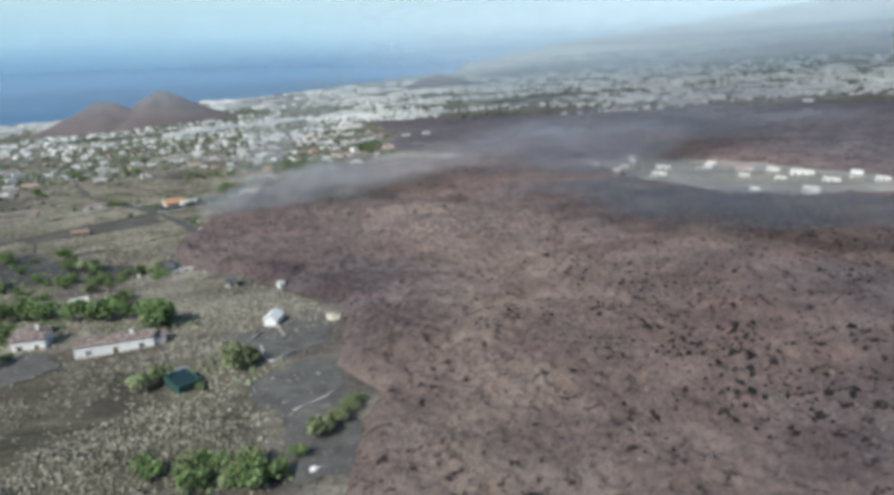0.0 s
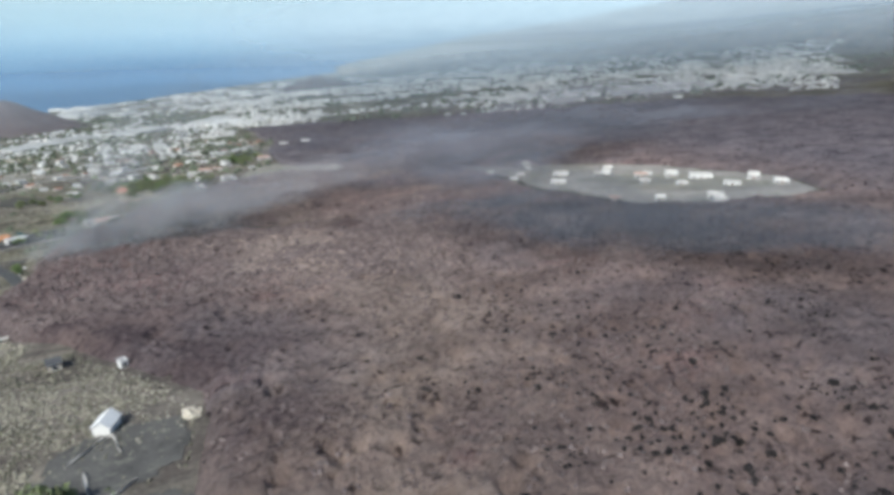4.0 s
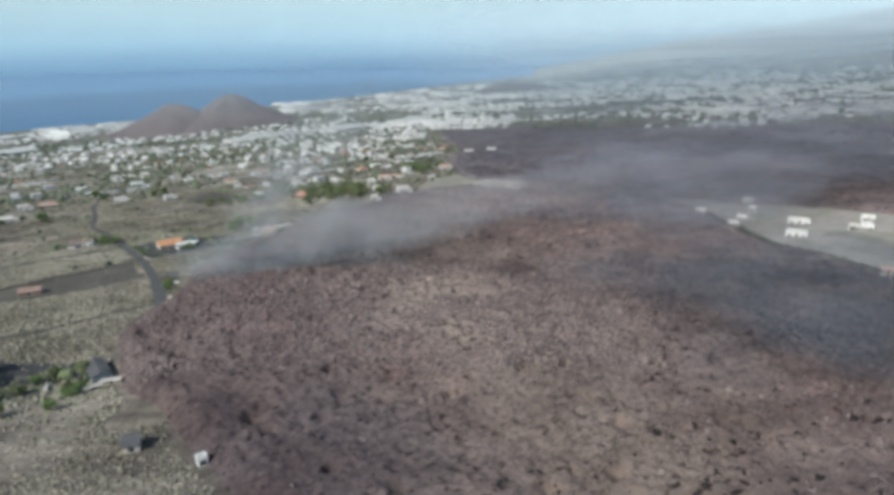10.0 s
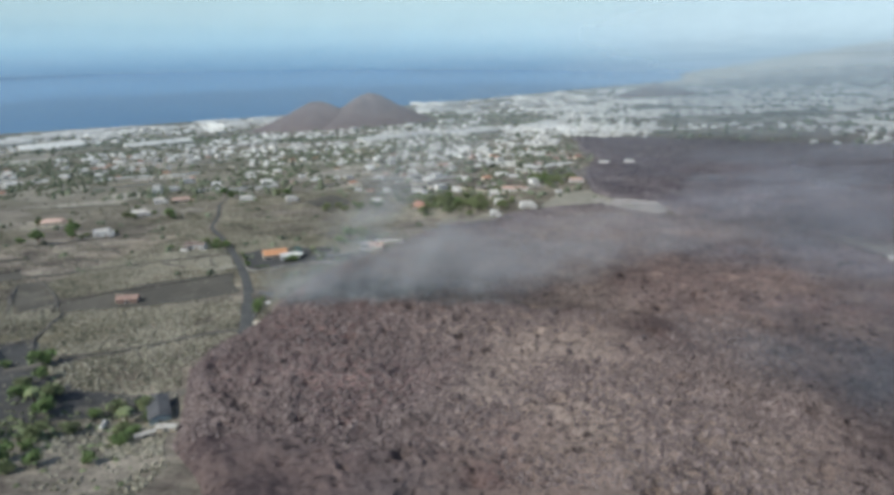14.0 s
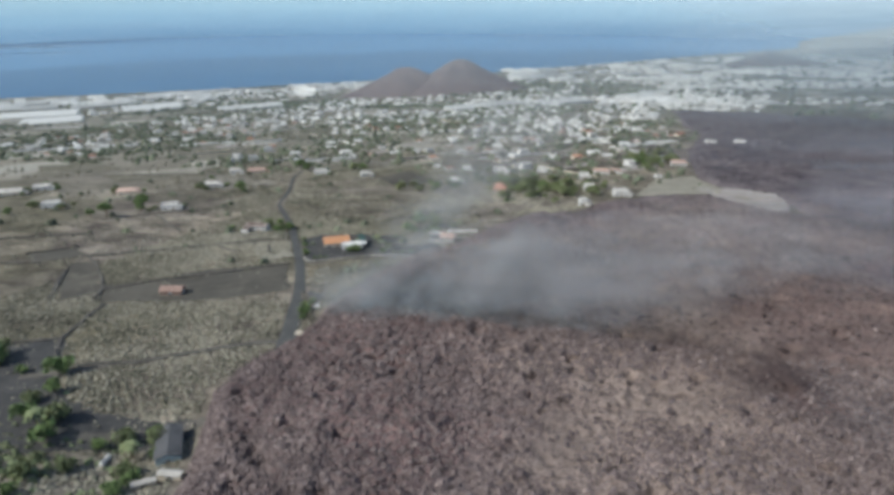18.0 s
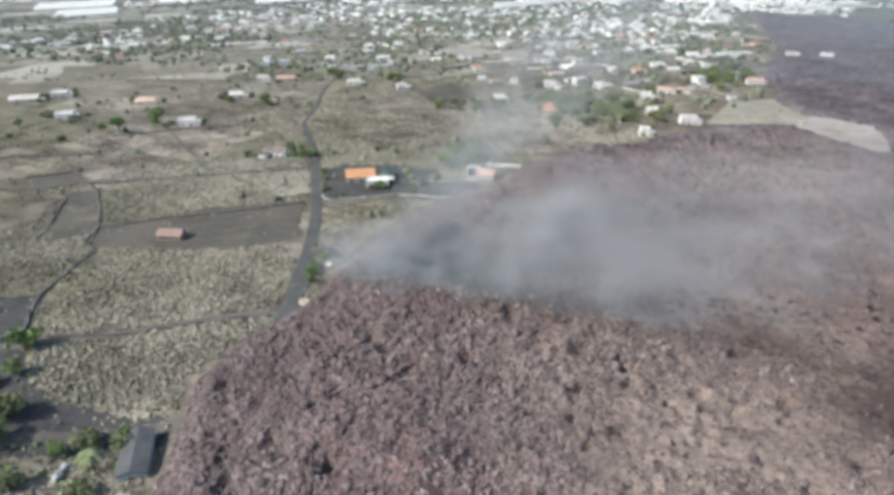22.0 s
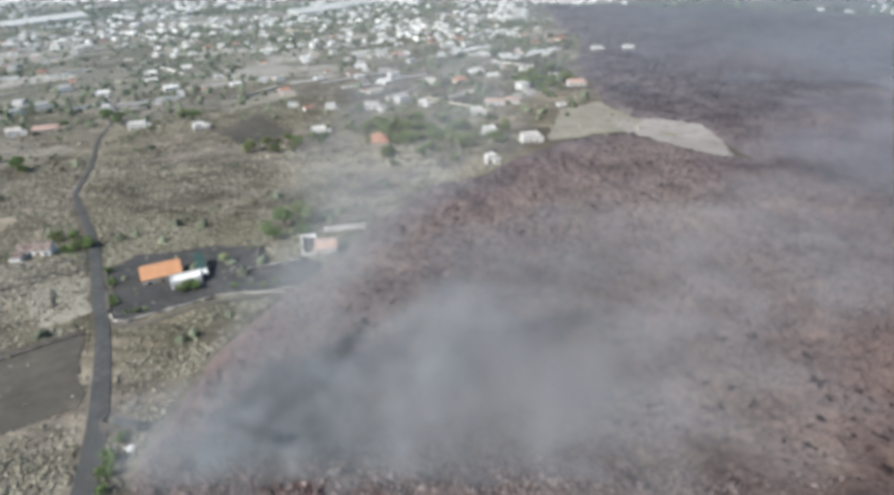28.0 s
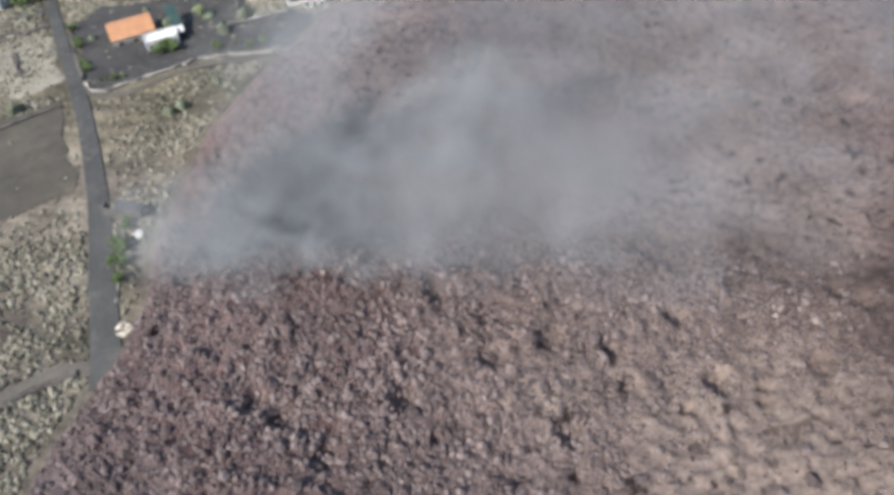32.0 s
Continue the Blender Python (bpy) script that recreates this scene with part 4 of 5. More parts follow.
def hip_roof(w, d, h, rise, over=0.45, thick=0.2):
    bm = bmesh.new()
    ex, ey, r = w / 2 + over, d / 2 + over, max(w - d, 0.4) / 2
    ring = lambda z: [bm.verts.new(p) for p in ((-ex, -ey, z), (ex, -ey, z), (ex, ey, z), (-ex, ey, z))]
    lo, hi = ring(h - 0.05), ring(h - 0.05 + thick)
    p, q = bm.verts.new((-r, 0, h + rise)), bm.verts.new((r, 0, h + rise))
    bm.faces.new(lo[::-1])
    for i in range(4):
        bm.faces.new((lo[i], lo[(i + 1) % 4], hi[(i + 1) % 4], hi[i]))
    bm.faces.new((hi[0], hi[1], q, p)), bm.faces.new((hi[1], hi[2], q)), bm.faces.new((hi[2], hi[3], p, q)), bm.faces.new((hi[3], hi[0], p))
    return bm


def flat_roof(w, d, h):
    """A roof terrace: slab sunk behind a parapet."""
    bm = bmesh.new()
    t = 0.22
    for x0, x1, y0, y1 in ((-w / 2, w / 2, -d / 2, -d / 2 + t), (-w / 2, w / 2, d / 2 - t, d / 2), (-w / 2, -w / 2 + t, -d / 2 + t, d / 2 - t), (w / 2 - t, w / 2, -d / 2 + t, d / 2 - t)):
        box(bm, x0, x1, y0, y1, h, h + 0.55)
    return bm


def house(x, y, turn, w, d, h, roof, wall, cover, label, group="", rise=None, front=2, sides=1, chimney=False, annex=None, category="house", name="house", place=True):
    base = new(name)
    z = min(gz(x + i, y + j) for i in (-w / 3, 0, w / 3) for j in (-d / 3, 0, d / 3)) if place else 0.0
    base.matrix_world = pose(x, y, z, 0, 0, turn)
    tagged(base, label, category, group)
    rise = rise or d * 0.22
    bm = bmesh.new()
    if roof == "gable":
        prof = [(-d / 2, -1.5), (d / 2, -1.5), (d / 2, h), (0, h + rise), (-d / 2, h)]
        a = [bm.verts.new((-w / 2, p, q)) for p, q in prof]
        b = [bm.verts.new((w / 2, p, q)) for p, q in prof]
        bm.faces.new(a), bm.faces.new(b[::-1])
        for i in range(5):
            bm.faces.new((a[i], b[i], b[(i + 1) % 5], a[(i + 1) % 5]))
    else:
        box(bm, -w / 2, w / 2, -d / 2, d / 2, -1.5, h)
    part("wall", bm, wall, base)
    if roof == "gable":
        part("roof", gable_roof(w, d, h + 0.02, rise), cover, base)
    elif roof == "hip":
        part("roof", hip_roof(w, d, h + 0.02, rise), cover, base)
    else:
        part("parapet", flat_roof(w, d, h), wall, base)
        bm = bmesh.new()
        box(bm, -w / 2 + 0.22, w / 2 - 0.22, -d / 2 + 0.22, d / 2 - 0.22, h - 0.1, h + 0.08)
        part("roof", bm, cover, base)
    sill = min(1.6, h * 0.55)
    for i in range(front):
        px = (i + 0.5) / front * w - w / 2
        if i == front // 2 and front > 1:
            bm = bmesh.new()
            box(bm, px - 0.5, px + 0.5, -d / 2 - 0.05, -d / 2 + 0.05, 0, 2.05)
            part("door", bm, WOOD, base)
        else:
            window(base, px, -d / 2, sill, 1.1, 1.15, 0)
    for i in range(sides):
        window(base, w / 2, (i + 0.5) / sides * d - d / 2, sill, 1.0, 1.1, 1)
        window(base, -w / 2, (i + 0.5) / sides * d - d / 2, sill, 1.0, 1.1, 3)
    if chimney:
        bm = bmesh.new()
        box(bm, w * 0.2, w * 0.2 + 0.6, -0.2, 0.4, h, h + rise + 0.9)
        box(bm, w * 0.2 - 0.08, w * 0.2 + 0.68, -0.28, 0.48, h + rise + 0.9, h + rise + 1.0)
        part("chimney", bm, wall, base)
    if annex:
        ax, ay, aw, ad, ah = annex
        bm = bmesh.new()
        box(bm, ax - aw / 2, ax + aw / 2, ay - ad / 2, ay + ad / 2, -1.5, ah)
        wing = part("wing", bm, wall, base, "lower side wing")
        bm = bmesh.new()
        box(bm, ax - aw / 2 - 0.2, ax + aw / 2 + 0.2, ay - ad / 2 - 0.2, ay + ad / 2 + 0.2, ah, ah + 0.18)
        part("wing_roof", bm, cover, wing)
    return base


# the yard and its neighbours
house(-122.7, 383.6, 33.8, 10.5, 7.6, 3.0, "gable", CREAM, ORANGE, "low house with an orange tiled roof in a dark yard", rise=1.3, front=3)
house(-113.0, 379.6, 33.0, 8.2, 3.8, 2.5, "flat", WHITE, WHITE, "long low white shed with a flat white roof", category="shed", name="shed", front=3, sides=0)


def long_shelter(x, y, turn, length, width):
    base = new("shelter")
    base.matrix_world = pose(x, y, gz(x, y), 0, 0, turn)
    tagged(base, "dark narrow open shelter beside a white shed", "shelter")
    for i in range(4):
        for s in (-1, 1):
            bm = bmesh.new()
            box(bm, -length / 2 + i * length / 3 - 0.08, -length / 2 + i * length / 3 + 0.08, s * width / 2 - 0.08, s * width / 2 + 0.08, -0.5, 2.4)
            part("post", bm, WOOD, base)
    bm = bmesh.new()
    box(bm, -length / 2 - 0.3, length / 2 + 0.3, -width / 2 - 0.2, width / 2 + 0.2, 2.4, 2.55)
    part("roof", bm, TANKGREEN, base)
    bm = bmesh.new()
    box(bm, length / 2 - 2.6, length / 2 + 0.3, -width / 2 - 0.24, width / 2 + 0.24, 2.55, 2.66)
    part("roof_sheet", bm, WHITE, base, "white roof sheet at one end")


long_shelter(-112.6, 387.6, -57, 12.0, 2.3)
house(-172.6, 396.6, 14, 9.6, 4.6, 3.0, "gable", WHITE, RUINROOF, "white bungalow with a patchy brown roof by the lane", rise=0.9, front=4, annex=(-4.2, -4.4, 3.4, 3.0, 2.6))
house(-79.2, 402.2, 15, 6.0, 6.0, 3.2, "gable", WHITE, PINKROOF, "white terrace house with a pinkish roof at the lava", rise=0.9, front=3)


def patio(x, y, turn, w, d):
    base = new("patio")
    base.matrix_world = pose(x, y, gz(x, y), 0, 0, turn)
    tagged(base, "small dark patio closed by low white walls", "patio")
    for x0, x1, y0, y1 in ((-w / 2, w / 2, -d / 2, -d / 2 + 0.35), (-w / 2, w / 2, d / 2 - 0.35, d / 2), (-w / 2, -w / 2 + 0.35, -d / 2 + 0.35, d / 2 - 0.35), (w / 2 - 0.35, w / 2, -d / 2 + 0.35, d / 2 - 0.35)):
        bm = bmesh.new()
        box(bm, x0, x1, y0, y1, -1.0, 1.7, 0.04)
        part("wall", bm, WHITE, base)
    bm = bmesh.new()
    box(bm, -w / 2 + 0.35, w / 2 - 0.35, -d / 2 + 0.35, d / 2 - 0.35, -1.0, 0.35)
    part("paving", bm, DARKROOF, base)


patio(-85.4, 404.6, 20, 4.6, 11.5)
house(-145.6, 313.0, 20, 7.2, 4.2, 2.0, "gable", BRICKY, BRICKY, "small weathered brick-red shed in a dry field", rise=0.9, category="shed", name="shed", front=1, sides=1)
house(-82.4, 243.2, -51, 10.0, 4.8, 2.7, "gable", BLUEWALL, DARKROOF, "pale blue house with a dark grey roof beside the lava", rise=0.7, front=2)
house(-73.9, 234.6, 14, 4.4, 1.3, 1.8, "gable", CREAM, CONCRETE, "low white outbuilding by the lava edge", category="outbuilding", name="outbuilding", front=1, sides=0, rise=0.25)
house(-76.6, 230.6, 44, 4.0, 0.9, 1.6, "gable", CREAM, CONCRETE, "low white outbuilding by the lava edge", category="outbuilding", name="outbuilding", front=1, sides=0, rise=0.25)
house(-29.2, 156.4, -105, 4.4, 3.4, 2.1, "gable", WHITE, WHITE, "small white house with a bleached pale roof", rise=1.2, front=0, sides=0)
house(-66.0, 148.6, 14, 17.5, 4.6, 3.5, "gable", WHITE, RUINROOF, "long white row house with a patchy ruined tile roof", rise=0.6, front=3, chimney=True, annex=(9.6, 0.4, 3.2, 3.6, 2.5))
house(-89.2, 155.6, 10, 7.6, 6.6, 3.8, "hip", WHITE, RUINROOF, "white house with a broken red and white roof", rise=1.2, front=2, chimney=True)
house(-90.2, 184.8, 30, 4.8, 4.0, 2.7, "flat", WHITE, GREYROOF, "small plain white cottage among hedges", front=2)
house(-148.6, 236.8, 30, 4.4, 3.6, 2.5, "flat", WHITE, GREYROOF, "small plain white cottage among hedges", front=1)
house(-158.8, 238.6, 30, 3.4, 3.2, 2.4, "flat", WHITE, GREYROOF, "tiny white hut beside big trees", category="hut", name="hut", front=1)
house(-48.4, 195.2, 20, 3.0, 3.8, 2.0, "gable", CREAM, DARKROOF, "small dark-roofed hut among scrub at the lava", category="hut", name="hut", front=1, sides=0)
house(-31.9, 188.6, 35, 1.9, 1.6, 1.6, "flat", WHITE, GREYROOF, "tiny white hut touching the lava front", category="hut", name="hut", front=1, sides=0)


def water_tank(x, y, turn, w, d):
    base = new("water_tank")
    base.matrix_world = pose(x, y, gz(x, y), 0, 0, turn)
    tagged(base, "square dark green water tank with a concrete rim", "water tank")
    bm = bmesh.new()
    box(bm, -w / 2, w / 2, -d / 2, d / 2, -1.2, 2.0)
    part("body", bm, TANKGREEN, base)
    for x0, x1, y0, y1 in ((-w / 2, w / 2, -d / 2, -d / 2 + 0.3), (-w / 2, w / 2, d / 2 - 0.3, d / 2), (-w / 2, -w / 2 + 0.3, -d / 2 + 0.3, d / 2 - 0.3), (w / 2 - 0.3, w / 2, -d / 2 + 0.3, d / 2 - 0.3)):
        bm = bmesh.new()
        box(bm, x0, x1, y0, y1, 2.0, 2.35)
        part("rim", bm, TANKGREEN if y0 < d / 4 else BLUEWALL, base)
    bm = bmesh.new()
    box(bm, -w / 2 + 0.3, w / 2 - 0.3, -d / 2 + 0.3, d / 2 - 0.3, 2.0, 2.1)
    part("water", bm, TANKWATER, base)


water_tank(-43.0, 123.0, 40, 4.8, 7.4)


def rubble_heap(x, y, size, label, material, seed):
    rnd = random.Random(seed)
    base = new("rubble_heap")
    base.matrix_world = pose(x, y, gz(x, y))
    tagged(base, label, "rubble")
    for i in range(16):
        bm = bmesh.new()
        s = rnd.uniform(0.4, 1.0) * size * 0.35
        box(bm, -s, s, -s * rnd.uniform(0.4, 1), s * 0.7, -s * 0.6, s * rnd.uniform(0.3, 0.7), 0.05)
        ob = part("block", bm, material, base)
        r, a = size * math.sqrt(rnd.random()) * 0.8, rnd.uniform(0, 6.3)
        ob.matrix_local = pose(r * math.cos(a), r * math.sin(a), max(0.1, size * 0.5 * (1 - r / size)), rnd.uniform(-30, 30), rnd.uniform(-30, 30), rnd.uniform(0, 180))


rubble_heap(-13.8, 155.6, 2.3, "heap of cream broken masonry by the lava", CREAM, 3)
rubble_heap(-90.2, 315.0, 1.3, "pale broken masonry beside the lane at the lava", WHITE, 4)
rubble_heap(-12.0, 85.6, 0.9, "few white broken blocks on dark ash", WHITE, 5)


def roadside_shelter(x, y, turn):
    base = new("roadside_shelter")
    base.matrix_world = pose(x, y, gz(x, y), 0, 0, turn)
    tagged(base, "low dark stone roadside shelter with a dark roof", "shelter")
    for nm, m, b in (("wall", STONE, (-3.9, 3.9, -0.9, -0.6, -1, 2.2)), ("wall", STONE, (-3.9, -3.6, -0.6, 0.9, -1, 2.2)), ("roof", DARKROOF, (-1.6, 4.0, -0.62, 1.2, 2.2, 2.38))):
        bm = bmesh.new()
        box(bm, *b, 0.03)
        part(nm, bm, m, base)


roadside_shelter(-95.0, 320.0, -4)


rubble_heap(-83.8, 295.0, 1.5, "pale dusty rubble where the lane meets the lava", CREAM, 6)

# scattered houses of the slope: x, y, width
RED, PLAIN = "house with pale walls and a red tiled roof", "plain white house with a bleached roof on the dry slope"
for x, y, w, turn, roof in ((-386, 430, 21, 38, "gable"), (-381, 449, 13, 38, "flat"), (-314, 455, 16, 30, "hip"), (-252, 425, 11, 35, "flat"), (-287.7, 551.7, 17, 30, "hip"), (-302, 545, 10, 30, "gable"), (-278, 491, 11, 34, "gable"), (-324, 410, 12, 38, "flat"),
                            (-235, 556, 12, 25, "flat"), (-196.5, 552, 8, 40, "flat"), (-125.8, 541, 9.5, 20, "flat"), (-110.6, 595, 10.5, 10, "gable"), (-82, 602, 7, 10, "flat")):
    house(x, y, turn, w * 0.75, min(w * 0.5, 7), 3.3, roof, CREAM if w > 15 else WHITE, PINKROOF if roof == "hip" else PALEROOF, RED if roof == "hip" else PLAIN, "houses on the slope", front=2, sides=1, annex=(w * 0.45, -1.5, 3.2, 3.4, 2.6))
for x, y, w, turn, roof in ((-87.5, 663, 11, 5, "flat"), (-136, 795, 14, 12, "gable"), (-61, 785, 11, 5, "flat"), (-31, 786, 9, 5, "hip"), (8.5, 653, 12, 12, "gable"), (-40.4, 600, 11, 10, "gable"), (-31, 604, 7, 12, "hip"), (-48, 577, 8, 10, "flat"), (-38.7, 536, 7.5, 16, "flat"),
                            (-19, 522, 10, 20, "flat"), (-35, 489, 5, 30, "flat"), (34, 799, 12, 8, "flat"), (58.6, 794, 12, -8, "flat")):
    house(x, y, turn, w * 0.8, min(w * 0.5, 7), 3.2 if roof != "flat" else 3.8, roof, WHITE, PINKROOF if roof != "flat" else PALEROOF, RED if roof != "flat" else PLAIN, "houses by the far lava", front=3, sides=1, annex=(w * 0.45, -1, 3.0, 3.4, 2.6))
for x, y, w, turn, roof in ((169, 363, 14, -20, "flat"), (197, 360, 11, -30, "gable"), (200, 326, 13, -30, "flat"), (215, 302, 17, -35, "flat"), (156, 283, 7, -30, "hip"), (171, 271, 7, -30, "flat"), (190, 259, 16, -40, "flat"),
                            (229, 265, 12, -35, "flat"), (161, 391, 8, -25, "flat"), (172, 420, 10, -25, "flat"), (141, 365, 7, -25, "flat"), (197, 292, 9, -35, "flat"), (230, 283, 9, -35, "flat"), (182, 345, 8, -20, "gable"),
                            (156, 340, 13, -20, "flat"), (186, 343, 12, -25, "flat"), (187, 307, 11, -30, "gable"), (208, 316, 14, -30, "flat"), (150, 377, 9, -20, "flat"), (196, 325, 10, -28, "hip"), (153, 264, 9, -30, "flat"), (183, 247, 13, -35, "flat"), (213, 277, 12, -32, "flat"), (138, 396, 8, -20, "flat")):
    house(x, y, turn + 9 * math.sin(x), w * (0.5 + 0.12 * math.sin(3 * y)), min(w * 0.4, 5.0), 2.4 + 0.5 * math.sin(2 * x), roof, WHITE, PINKROOF if roof == "hip" else PALEROOF, RED if roof == "hip" else "low white house on an earth island amid lava", "houses on the lava island", front=3, sides=1)
house(-89.6, 521.5, 10, 8.5, 8.5, 2.8, "hip", CREAM, TILE, "square house with a steep red tiled roof among trees", rise=3.4, front=3)


# ---------------------------------------------------------------- village
def clear_of_things(x, y, room):
    return float(in_lava(np.array(x), np.array(y))) < -room and all(float(inside(p, np.array(x), np.array(y))) < -room for p in (ASH_F,))


KINDS = [house(0, 0, 0, w, d, h, roof, wall, cover, label, "village houses", front=f, sides=s, annex=a, place=False) for w, d, h, roof, wall, cover, label, f, s, a in (
    (11, 8, 3.2, "gable", WHITE, TILE, "white village house with a red tiled gable roof", 3, 1, None),
    (10, 8, 6.0, "flat", WHITE, GREYROOF, "two-storey white village house with a flat roof", 3, 1, (6, 0, 4, 6, 3.0)),
    (13, 9, 3.3, "flat", WHITE, WHITE, "low white village house with a white roof terrace", 3, 1, None),
    (10, 9, 3.4, "hip", CREAM, TILE, "cream village house with a hipped red roof", 3, 1, None),
    (16, 8, 4.2, "flat", CREAM, GREYROOF, "long cream village building with a grey flat roof", 4, 1, None),
    (8, 7, 3.0, "flat", WHITE, GREYROOF, "small white village house with a grey roof", 2, 1, None))]
rnd = random.Random(11)
spots, homes = [], 0
while homes < 235:
    x, y = rnd.uniform(-720, 30), rnd.uniform(585, 1010)
    west = (x + 1683) * 0.775 - (y - 1516) * 0.632
    dense = float(value_noise(np.array(x), np.array(y), 130, 21))
    core = math.exp(-((x + 40) / 110) ** 2 - ((y - 960) / 130) ** 2) * 2.2
    if west < 420 or rnd.random() > max(dense - 0.28, 0) * 1.9 * (0.6 if x < -600 else 1) + core or not clear_of_things(x, y, 14):
        continue
    if any(abs(x - a) + abs(y - b) < 14 for a, b in spots):
        continue
    spots.append((x, y))
    k = KINDS[rnd.choices(range(6), (2, 3, 5, 1.3, 2.5, 5))[0]]
    m = pose(x, y, min(gz(x, y), gz(x + 4, y + 4)) - 0.1, 0, 0, rnd.choice((38, 30, 20, -52)) + rnd.uniform(-14, 14)) @ Matrix.Scale(rnd.uniform(0.62, 1.0), 4)
    if homes < len(KINDS):
        k = KINDS[homes]
        k.matrix_world = m
    else:
        copy_thing(k, m)
    homes += 1


def far_blocks():
    """The far town across the valley: thousands of pale houses, joined."""
    r = np.random.RandomState(3)
    boxes = []
    while len(boxes) < 4400:
        if r.rand() < 0.80:
            a, d = math.radians(r.uniform(-6, 46)), r.uniform(1050, 3350)
        else:
            a, d = math.radians(r.uniform(-46, 3)), r.uniform(900, 2400)
        x, y = d * math.sin(a), d * math.cos(a)
        west = (x + 1683) * 0.775 - (y - 1516) * 0.632
        if west < 60 or float(in_lava(np.array(x), np.array(y))) > -25:
            continue
        if np.hypot(x + 588, y - 1850) < 190 or np.hypot(x + 717, y - 1800) < 190:
            continue
        if r.rand() > float(value_noise(np.array(x), np.array(y), 170, 23)) * 2.6 - 0.95:
            continue
        s = 0.45 if d < 1000 else 0.6 if d < 1400 else 0.8 if d < 1900 else 1.15
        boxes.append((x, y, s * r.uniform(4, 10), s * r.uniform(3, 6), (0.6 + 0.4 * s) * r.uniform(2.4, 4.6), r.uniform(0, 3.1)))
    sheds = 0
    while sheds < 620:  # long cloth-covered sheds along the contour
        a, d = math.radians(r.uniform(-4, 47)), r.uniform(1350, 3450)
        x, y = d * math.sin(a), d * math.cos(a)
        if (x + 1683) * 0.775 - (y - 1516) * 0.632 < 60 or float(in_lava(np.array(x), np.array(y))) > -60 or r.rand() > float(value_noise(np.array(x), np.array(y), 330, 27)) * 2.2 - 0.5:
            continue
        boxes.append((x, y, r.uniform(10, 42), r.uniform(5, 13), r.uniform(2.5, 4.0), -a + r.uniform(-0.25, 0.25)))
        sheds += 1
    v, f = [], []
    for x, y, w, d, h, t in boxes:
        z, o, c, s = gz(x, y), len(v), math.cos(t), math.sin(t)
        for zz in (z - 2, z + h):
            v += [(x + c * i * w - s * j * d, y + s * i * w + c * j * d, zz) for i, j in ((-1, -1), (1, -1), (1, 1), (-1, 1))]
        v += [(x - c * w * 0.5, y - s * w * 0.5, z + h * 1.3), (x + c * w * 0.5, y + s * w * 0.5, z + h * 1.3)]
        f += [(o + i, o + (i + 1) % 4, o + 4 + (i + 1) % 4, o + 4 + i) for i in range(4)]
        f += [(o + 4, o + 5, o + 9, o + 8), (o + 6, o + 7, o + 8, o + 9), (o + 5, o + 6, o + 9), (o + 7, o + 4, o + 8)]
    tagged(add_mesh("far_town", v, f, FARHOUSE), "pale houses of a far town across the valley", "town", kind="stuff")


def greenhouses():
    r = random.Random(9)
    made = 0
    first = None
    placed = []
    while made < 80:
        along, west = r.uniform(-350, 2300), r.uniform(25, 560)
        x = -1683 + 0.632 * along + 0.775 * west
        y = 1516 + 0.775 * along - 0.632 * west
        if west > 300 and r.random() < 0.55 or (y > 3000):
            continue
        if np.hypot(x + 588, y - 1850) < 215 or np.hypot(x + 717, y - 1800) < 205:
            continue
        w, d = r.uniform(45, 110), r.uniform(22, 45)
        if any(math.hypot(x - a, y - b) < 62 for a, b in placed):
            continue
        placed.append((x, y))
        if first is None:
            first = new("greenhouse")
            n = 7
            bm = bmesh.new()
            prof = [(-0.5, 0)]
            for i in range(n):
                prof += [(-0.5 + (i + 0.5) / n, 1.15), (-0.5 + (i + 1) / n, 0.9)]
            prof = [(-0.5, -1.0), (-0.5, 0.9)] + prof[1:] + [(0.5, -1.0)]
            a = [bm.verts.new((-0.5, p, q)) for p, q in prof]
            b = [bm.verts.new((0.5, p, q)) for p, q in prof]
            bm.faces.new(a), bm.faces.new(b[::-1])
            for i in range(len(prof) - 1):
                bm.faces.new((a[i], b[i], b[i + 1], a[i + 1]))
            part("cover", bm, PLASTIC, first)
            bm = bmesh.new()
            box(bm, -0.51, -0.497, -0.06, 0.06, -0.2, 0.7)
            part("door", bm, GREYROOF, first)
            tagged(first, "long pale cloth-covered greenhouse near the coast", "greenhouse", "coastal greenhouses")
            k = first
        else:
            k = copy_thing(first, Matrix())
        k.matrix_world = Matrix.LocRotScale((x, y, max(gz(x, y), 1) + 1.0), Euler((0, 0, math.radians(51 + r.choice((0, 0, 90)) + r.uniform(-6, 6)))), (w, d, 5.0))
        made += 1
    for x, y, w, d in ((-319, 1323, 95, 42), (-214, 1384, 110, 46), (-353, 1247, 80, 34), (-86, 1565, 90, 50), (-792, 1215, 120, 40), (-1131, 1030, 130, 60), (-1020, 1196, 110, 60), (-984, 939, 90, 50)):
        k = copy_thing(first, Matrix())
        k.matrix_world = Matrix.LocRotScale((x, y, gz(x, y) + 1.0), Euler((0, 0, math.radians(51 + r.uniform(-8, 8)))), (w, d, 5.0))


far_blocks()
greenhouses()
rnd = random.Random(33)
made = 0
